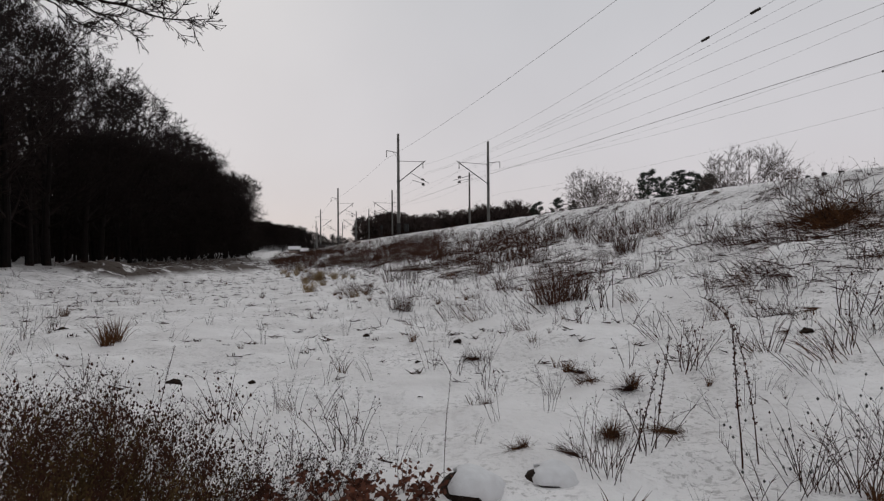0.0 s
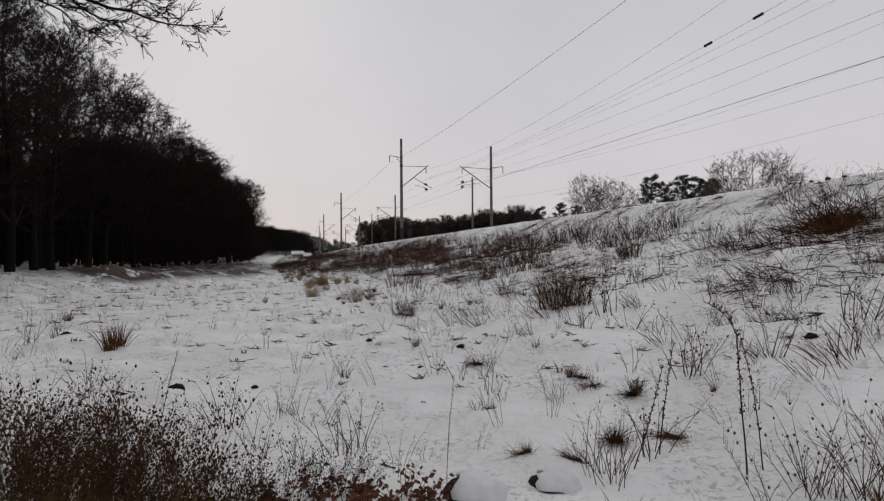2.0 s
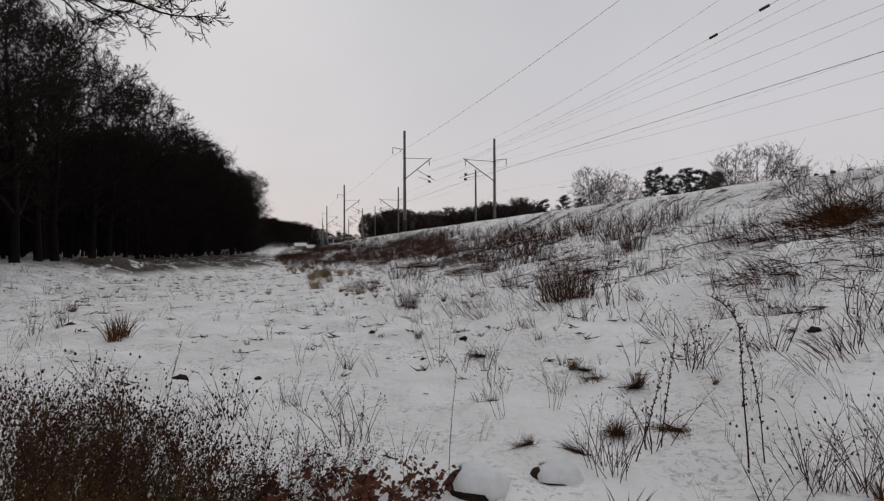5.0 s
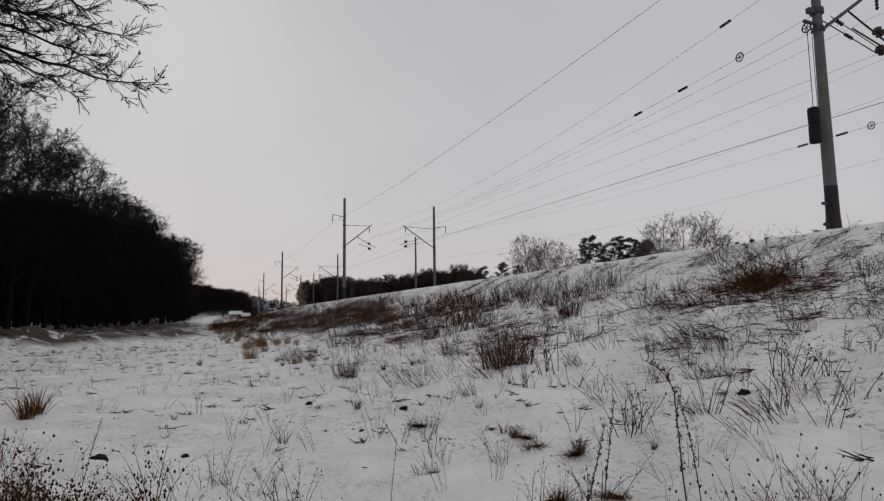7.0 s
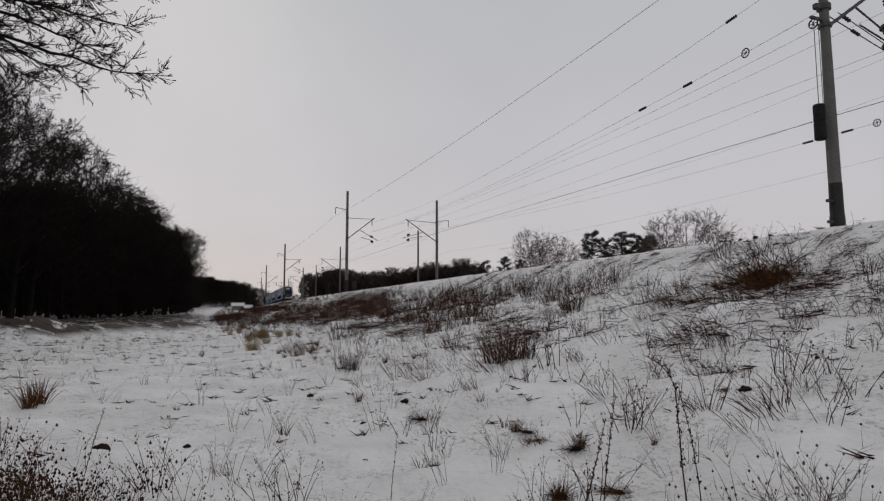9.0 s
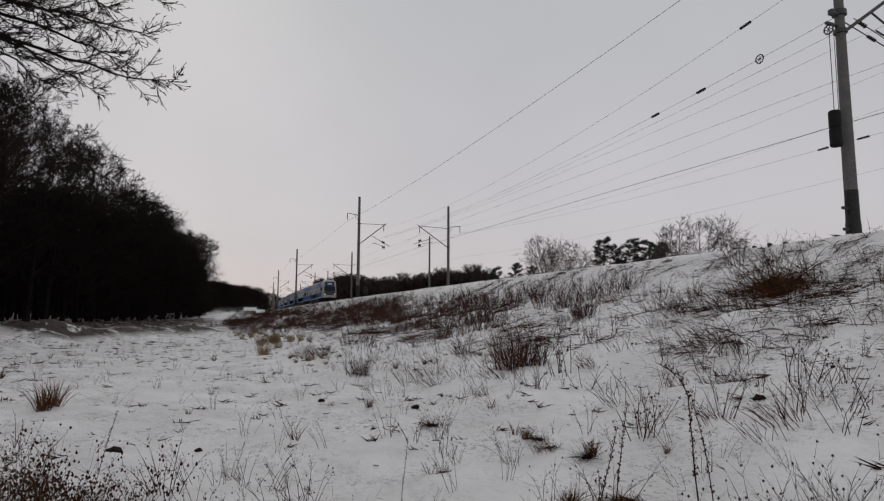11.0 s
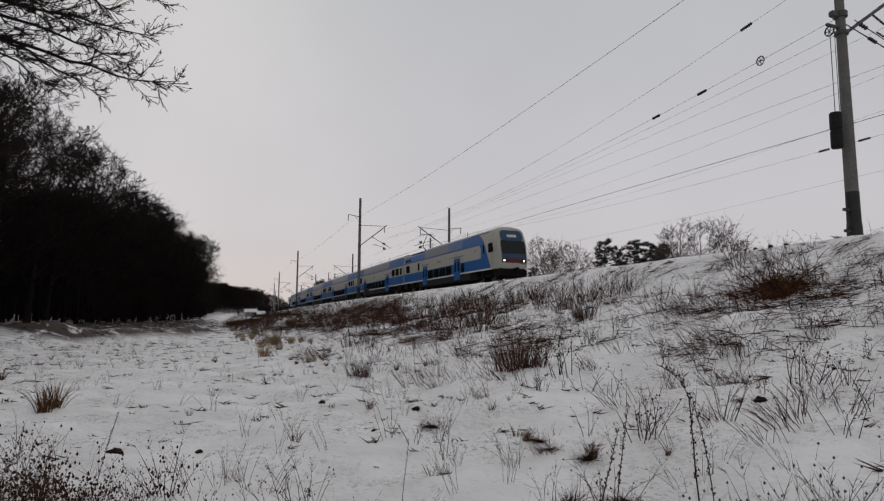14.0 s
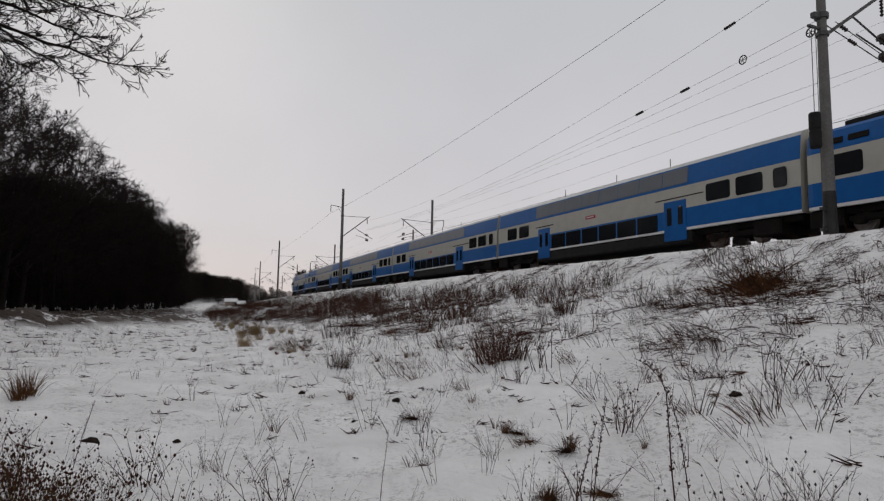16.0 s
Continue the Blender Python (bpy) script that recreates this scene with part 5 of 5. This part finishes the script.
q = random.Random(44)
streaks = []
while len(streaks) < 370:
    s = -17 + 75 * q.random() ** 1.2
    x, y = place(s, -5.4 - 11.5 * q.random())
    if noise.noise((x * 0.22, y * 0.22, 5.0)) > q.uniform(-0.3, 0.2):
        streaks.append((x, y, q.uniform(0.45, 1.1), "sheaf"))
for px, py, sc in [(11.3, 18.8, 2.6), (11.0, 17.8, 2.1), (11.7, 18.3, 1.9), (11.5, 19.3, 1.9), (5.5, 10.2, 0.5)]:
    heap(px, py, sc, q.uniform(-20, 20))
for px, py, sc in [(11.2, 18.9, 1.5), (10.8, 17.4, 1.5), (10.3, 18.1, 1.2), (7.9, 19.4, 1.2), (8.0, 17.2, 1.3), (9.1, 16.8, 1.3), (6.6, 13.3, 1.0), (4.9, 16.0, 1.0), (7.8, 13.8, 1.1), (8.2, 12.8, 1.2), (7.2, 12.4, 0.9), (9.6, 15.6, 1.3)]:
    streaks.append((px, py, sc, "sheaf"))
for px, py, sc in [(0.42, 9.33, 0.4), (0.44, 6.69, 0.2), (1.69, 7.4, 0.3), (1.96, 6.79, 0.35), (0.57, 4.9, 0.22), (0.96, 4.78, 0.3), (1.43, 5.41, 0.4), (1.64, 7.72, 0.3), (1.91, 5.4, 0.35)]:
    heap(px, py, sc, q.uniform(-60, 60))

scatter("lying_grass", "long dead grass lying in streaks down the snowy embankment", "grass", ["sheaf"], streaks, [WEED, DRY], 6)

# clumps at the foot of the embankment and the straw patch
for i in range(70):
    s = -23 + 34 * q.random()
    x, y = place(s, -16.0 - 6.5 * q.random())
    if math.hypot(x, y) > 4.2 and y > 2:
        sprout(q.choice(["tuft", "bentdry", "weed", "thin", "brown"]), x, y, q.uniform(0.28, 0.62))
for i in range(30):
    s = 4 + 34 * q.random()
    x, y = place(s, -19.0 - 2.6 * q.random())
    sprout(q.choice(["straw", "straw", "bentdry"]), x, y, q.uniform(0.6, 1.2))

# random clumps on the embankment
q = random.Random(21)
for i in range(190):
    s = -18 + 75 * q.random() ** 1.25
    off = -7.2 - 11.5 * q.random() ** 1.1
    x, y = place(s, off)
    k = q.choices(["up", "upred", "weed", "bentdry", "bent", "thin", "brown"], [7, 4, 3, 1.2, 1.2, 2, 1.5] if s > 4 else [0.6, 0.4, 4, 1.5, 3, 3, 0.8])[0]
    sprout(k, x, y, q.uniform(0.5, 1.0))
spots = []
while len(spots) < 430:
    s = 2 + 48 * q.random() ** 1.1
    x, y = place(s, -7.3 - 8.3 * q.random() ** 1.2)
    if noise.noise((x * 0.3, y * 0.3, 11.0)) < q.uniform(-0.4, 0.2):
        continue
    spots.append((x, y, q.uniform(0.55, 1.0), q.choice(["up", "upred", "upred"])))
scatter("slope_stems", "upright reddish-brown dead stems standing in patches on the embankment", "weeds", ["up", "upred"], spots, [WEED, RED], 7)
spots = []
for i in range(2500):
    s = -20 + 190 * q.random() ** 1.6
    off = -6.3 - 14.5 * q.random()
    x, y = place(s, off)
    if noise.noise((x * 0.35, y * 0.35, 3.0)) < -0.12 and s < 40:
        continue
    k = q.choices(["lweed", "thin", "lbent", "lbentdry", "up", "upred"], [3, 2.5, 1.5, 1.0, 5 if s > 2 else 0.4, 3 if s > 6 else 0.2])[0]
    spots.append((x, y, q.uniform(0.35, 0.95) * (1.0 if s < 60 else 1.3), k))
scatter("slope_grass", "sparse dead grass and weeds over the snowy embankment", "grass", ["lweed", "thin", "lbent", "lbentdry", "up", "upred"], spots, [WEED, DRY, RED], 1)
spots = []
for i in range(1150):
    s = -24 + 120 * q.random() ** 1.5
    off = q.uniform(forest_edge(s) + 1, -20)
    x, y = place(s, off)
    if math.hypot(x, y) < 3.2 or y < 0.5:
        continue
    k = q.choices(["thin", "ltuft", "lweed"], [5, 1.2, 2])[0]
    spots.append((x, y, q.uniform(0.25, 0.75), k))
scatter("meadow_grass", "sparse dead grass tips poking through the snow", "grass", ["thin", "ltuft", "lweed"], spots, [WEED, DRY], 2)
spots = []
for i in range(420):
    s = -15 + 330 * q.random() ** 1.4
    off = forest_edge(s) + q.uniform(-3, 6)
    x, y = place(s, off)
    spots.append((x, y, q.uniform(0.3, 0.8), q.choice(["lweed", "lweed", "lbrown", "lbent"])))
scatter("verge_grass", "dark dead weeds along the edge of the wood", "grass", ["lweed", "lbrown", "lbent"], spots, [WEED], 3)
spots = []
for i in range(1050):
    s = 36 + 290 * q.random() ** 1.1
    off = -6.2 - min(14.0, -forest_edge(s) - 8.0) * q.random()
    x, y = place(s, off)
    spots.append((x, y, q.uniform(0.5, 1.3), q.choice(["lred", "lbrown", "lbrown", "lbentdry"])))
scatter("slope_brush", "reddish-brown brush on the far embankment", "brush", ["lred", "lbrown", "lbentdry"], spots, [RED, WEED, DRY], 4)

# ---------------------------------------------------------------- close to the camera
def leafy_mesh(seed, stems, height, spread, leaves):
    """Low shrub with withered leaves still on it."""
    q, g, lf = random.Random(seed), Geo(), Geo()
    for _ in range(stems):
        ang = q.uniform(0, 6.28)
        a = Vector((math.cos(ang), math.sin(ang), 0)) * spread * 0.35 * q.random()
        pts = blade(g, a - Vector((0, 0, 0.05)), Vector((math.cos(ang) * 0.6, math.sin(ang) * 0.6, 1)), height * q.uniform(0.6, 1.2), 0.004, Vector((math.cos(ang), math.sin(ang), -0.1)) * 0.12, q)
        for _ in range(leaves):
            k = q.choice((1, 2))
            p = pts[k].lerp(pts[k + 1], q.random())
            u = Vector((q.uniform(-1, 1), q.uniform(-1, 1), q.uniform(-0.6, 0.6))).normalized()
            w = u.orthogonal().normalized() * 0.015
            L = q.uniform(0.028, 0.052)
            lf.face([p, p + u * L * 0.5 + w, p + u * L + Vector((0, 0, -0.006)), p + u * L * 0.5 - w])
    return g.mesh("stems", WEED), lf.mesh("leaves", LEAF)


for i, (x, y, h) in enumerate([(-0.95, 3.75, 0.34), (-0.60, 3.95, 0.36), (-0.30, 4.05, 0.30), (-1.30, 3.8, 0.30)]):
    t = thing("low_shrub", "low shrub with withered dark red leaves in snow", "shrub", pose(x, y, ground_z(x, y), 0, 0, 50 * i), "low shrubs")
    st, lv = leafy_mesh(200 + i, 30, h, 0.5, 9)
    tagged(part("stem_tangle", st, None, t), kind="stuff")
    tagged(part("foliage", lv, None, t), kind="stuff")

KINDS["seedy"] = [weed_mesh(210 + i, 46, 0.78, 0.34, 16, 0.9, 0.003, (0.2, 0.05), material=WEED, head=1.7) for i in range(3)]
KINDS["stem"] = [weed_mesh(220 + i, 85, 0.58, 0.34, 9, 0.6, 0.0034, (0.2, 0.05), material=OLIVE, head=1.4) for i in range(2)]
LABELS["seedy"] = ("weed_clump", "dense bushy dead weed full of small seed heads", "weeds")
LABELS["stem"] = ("weed_clump", "dense olive-brown dry stems rising from the snow", "weeds")
for x, y, sc in [(-2.05, 3.45, 0.95), (-1.75, 3.75, 0.9), (-2.5, 4.0, 1.0), (-1.45, 3.7, 0.75), (-2.9, 4.6, 0.95), (-2.25, 4.5, 0.8), (-1.1, 3.9, 0.62), (-3.3, 5.0, 0.85), (-0.75, 4.1, 0.5), (-2.7, 3.6, 1.0)]:
    sprout("seedy", x, y, sc, (7 * x * y) % 50 - 25)
for x, y, sc in [(-1.95, 3.55, 1.0), (-2.3, 3.75, 1.05), (-1.6, 3.55, 0.85), (-2.65, 4.2, 0.9), (-1.85, 3.3, 0.95)]:
    sprout("stem", x, y, sc, (9 * x * y) % 50 - 25)
for x, y, sc in [(-3.7, 5.6, 0.8), (-2.9, 5.4, 0.7), (-3.4, 6.2, 0.75), (-1.6, 5.3, 0.6), (-2.2, 5.6, 0.55), (-1.2, 4.9, 0.55)]:
    sprout("weed", x, y, sc, 180)


def budded_stalk(x, y, h, lean, label, r=0.006, hook=0.0):
    """One tall stalk set with buds all along it."""
    q, g, bd = random.Random(int(100 * x)), Geo(), Geo()
    pts, p, d = [Vector((0, 0, -0.05))], Vector((0, 0, -0.05)), Vector((lean, 0.0, 1)).normalized()
    for k in range(12):
        d = (d + Vector((q.uniform(-0.05, 0.05) - (hook if k > 8 else 0), q.uniform(-0.05, 0.05), -0.4 * hook if k > 8 else 0))).normalized()
        p = p + d * h / 12
        pts.append(p.copy())
    g.tube(pts, [r * (1 - 0.06 * k) for k in range(13)], 5, caps=False)
    for k in range(4, 12):
        for _ in range(7):
            a = pts[k].lerp(pts[k + 1], q.random())
            o = Vector((q.uniform(-1, 1), q.uniform(-1, 1), 0.8)).normalized() * r * q.uniform(2, 4.5)
            spike(bd, a, a + o, r * 0.5)
            bud(bd, a + o, r * q.uniform(0.8, 1.4))
    t = thing("weed_stalk", label, "weeds", pose(x, y, ground_z(x, y)), "tall stalks")
    part("stalk", g, WEED, t)
    tagged(part("seed_head", bd, WEED, t), kind="stuff")


budded_stalk(2.15, 4.6, 1.42, 0.04, "tall dead stalk with dense seed heads and hooked tip", 0.0075, 0.35)
budded_stalk(2.28, 4.62, 1.0, -0.1, "dead stalk with dense seed heads standing in snow")
budded_stalk(1.65, 5.0, 0.95, 0.12, "dead stalk with dense seed heads standing in snow")
budded_stalk(1.35, 4.7, 0.85, 0.3, "leaning dead stalk with dense seed heads")
budded_stalk(-0.02, 4.3, 0.82, 0.0, "single thin upright reed in the snow", 0.0028)
budded_stalk(-2.75, 6.0, 0.75, 0.2, "leaning thin dead stalk with seed heads", 0.004)


def burr_plant(x, y, h, seed):
    """Branching dead stems with round burrs."""
    q, g, bd = random.Random(seed), Geo(), Geo()
    for _ in range(8):
        ang = q.uniform(0, 6.28)
        pts = blade(g, Vector((q.uniform(-0.1, 0.1), q.uniform(-0.1, 0.1), -0.05)), Vector((math.cos(ang) * 0.5, math.sin(ang) * 0.5, 1)), h * q.uniform(0.6, 1.1), 0.0032, Vector((math.cos(ang), math.sin(ang), 0)) * 0.08, q)
        for _ in range(4):
            a = pts[1].lerp(pts[2], q.random()) if q.random() < 0.5 else pts[2].lerp(pts[3], q.random())
            b = a + side_way(q, pts[3] - pts[2], 0.6) * h * q.uniform(0.12, 0.3)
            spike(g, a, b, 0.0022)
            if q.random() < 0.22:
                bud(bd, b, 0.0115)
    t = thing("burr_weed", "branching dead weed with round dark burrs", "weeds", pose(x, y, ground_z(x, y)), "burr weeds")
    tagged(part("stem_tangle", g, WEED, t), kind="stuff")
    tagged(part("burr_cluster", bd, TAR, t), kind="stuff")


for i, (x, y, h) in enumerate([(2.35, 4.15, 0.62), (2.68, 4.2, 0.7), (2.98, 4.4, 0.66), (2.05, 4.0, 0.5), (3.0, 4.05, 0.72), (3.3, 4.8, 0.6)]):
    burr_plant(x, y, h, 300 + i)


def boulder(name, x, y, r, label, snow=True, seed=1, flat=0.7):
    """A lumpy stone or clod; a stone carries a cap of snow."""
    bm = bmesh.new()
    bmesh.ops.create_icosphere(bm, subdivisions=3, radius=r)
    for v in bm.verts:
        k = 1 + (0.28 if snow else 0.6) * noise.noise(v.co / r * 1.1 + Vector((seed * 3.1, 0, 0))) + (0.08 if snow else 0.3) * noise.noise(v.co / r * 4)
        v.co = Vector((v.co.x * k, v.co.y * k, v.co.z * k * flat))
    t = thing(name, label, name, pose(x, y, ground_z(x, y) + (0.0 if not snow else -0.03), 0, 0, 0 if snow else 40 * seed))
    me = bpy.data.meshes.new("stone")
    bm.to_mesh(me)
    me.materials.append(SOIL)
    me.polygons.foreach_set("use_smooth", [True] * len(me.polygons))
    part("core", me, None, t)
    if snow:
        for v in list(bm.verts):
            if v.co.z < r * (0.05 + 0.3 * noise.noise(v.co * 6)) - 0.55 * max(0.0, v.co.x) or v.co.x < -r * (0.68 + 0.3 * noise.noise(v.co * 9)):
                bm.verts.remove(v)
        for v in bm.verts:
            v.co = v.co * 1.04 + Vector((0.0, 0.0, 0.04 * r))
        me = bpy.data.meshes.new("snow_cap")
        bm.to_mesh(me)
        me.materials.append(SNOW_PLAIN)
        me.polygons.foreach_set("use_smooth", [True] * len(me.polygons))
        cap = part("snow_cap", me, None, t, "rounded cap of snow")
        so = cap.modifiers.new("thick", "SOLIDIFY")
        so.thickness, so.offset = 0.02, 1
    bm.free()


boulder("stone", 0.72, 4.36, 0.17, "dark stone half buried under a snow cap", True, 1)
boulder("stone", 0.17, 4.16, 0.20, "dark stone nearly buried under a snow cap", True, 2)
for i, (x, y, r) in enumerate([(-3.24, 7.53, 0.075), (-2.5, 8.14, 0.05), (-8.5, 14.0, 0.12), (0.2, 10.5, 0.06), (-0.4, 9.2, 0.04), (4.9, 8.6, 0.08), (-1.5, 12.0, 0.06)]):
    boulder("clod", x, y, r, "dark frozen clod of earth on the snow", False, 5 + i)

# ballast stones and stakes on the crest by the pole
for i, s in enumerate([-2.6, -1.9, -1.2, -0.2]):
    p = track(s, -4.3)
    g = Geo()
    g.box(-0.09, 0.09, -0.07, 0.07, -0.75, -0.40 + 0.03 * (i % 2), 0, 0.03)
    ob = new("marker_block", g.mesh("marker_block", TAR))
    ob.matrix_basis = pose(p.x, p.y, p.z, 0, 0, 20 * i)
    tagged(ob, "small dark block on the snowy crest beside the pole", "block", "blocks on the crest")

# ---------------------------------------------------------------- specks of litter
def speck_mesh(seed, n, size):
    q, g = random.Random(seed), Geo()
    for _ in range(n):
        a = Vector((q.uniform(-1, 1), q.uniform(-1, 1), 0)) * size * 0.6
        d = Vector((q.uniform(-1, 0.8), q.uniform(-0.7, 0.7), q.uniform(0.0, 0.3))).normalized()
        spike(g, a, a + d * size * q.uniform(0.4, 1.5), size * 0.052 + 0.002)
    return g.mesh("specks", WEED)


KINDS["speck"] = [speck_mesh(400 + i, 7, 0.12) for i in range(5)]
KINDS["twigs"] = [weed_mesh(410 + i, 5, 0.5, 0.1, 3, 0.3, 0.0045, (0.15, 0.05), material=WEED) for i in range(3)]
KINDS["low"] = [tuft_mesh(420 + i, 16, 0.32, 0.14, 0.006, 0.4, SLOPE_LEAN, material=DRY) for i in range(3)]
q = random.Random(77)
spots = []
while len(spots) < 8000:
    s = -24 + 150 * q.random() ** 1.7
    off = q.uniform(forest_edge(s) + 1, -4.6)
    x, y = place(s, off)
    d = math.hypot(x, y)
    if d < 3 or y < 1 or noise.noise((x * 0.25, y * 0.25, 7.0)) < q.uniform(-0.5, 0.25) - (0.3 if off > -20 else 0):
        continue
    k = "speck" if off < -20 else q.choice(["speck", "speck", "speck", "speck", "low", "twigs"])
    spots.append((x, y, 0.25 + 1.0 * q.random() ** 2.2 * (1 + d / 45), k))
scatter("litter", "specks of dead grass and litter over the snow", "litter", ["speck", "low", "twigs"], spots, [WEED, DRY], 9)

# ---------------------------------------------------------------- what moves
def motions():
    times = [k * 0.5 for k in range(33)]
    for i, car in enumerate(CARS):
        rows = []
        for t in times:
            s = NOSE_S + SPEED * (16.0 - t) + 13.4 + PITCH * i + (0.0 if i else 0.0)
            a, b = track(s - 9.4), track(s + 9.4)
            p = (a + b) / 2
            yaw = math.degrees(math.atan2(a.y - b.y, a.x - b.x)) + (180 if i == len(CARS) - 1 else 0)
            rows.append((t, pose(p.x, p.y, p.z, 0, 0, yaw)))
        walk(car, rows)


motions()
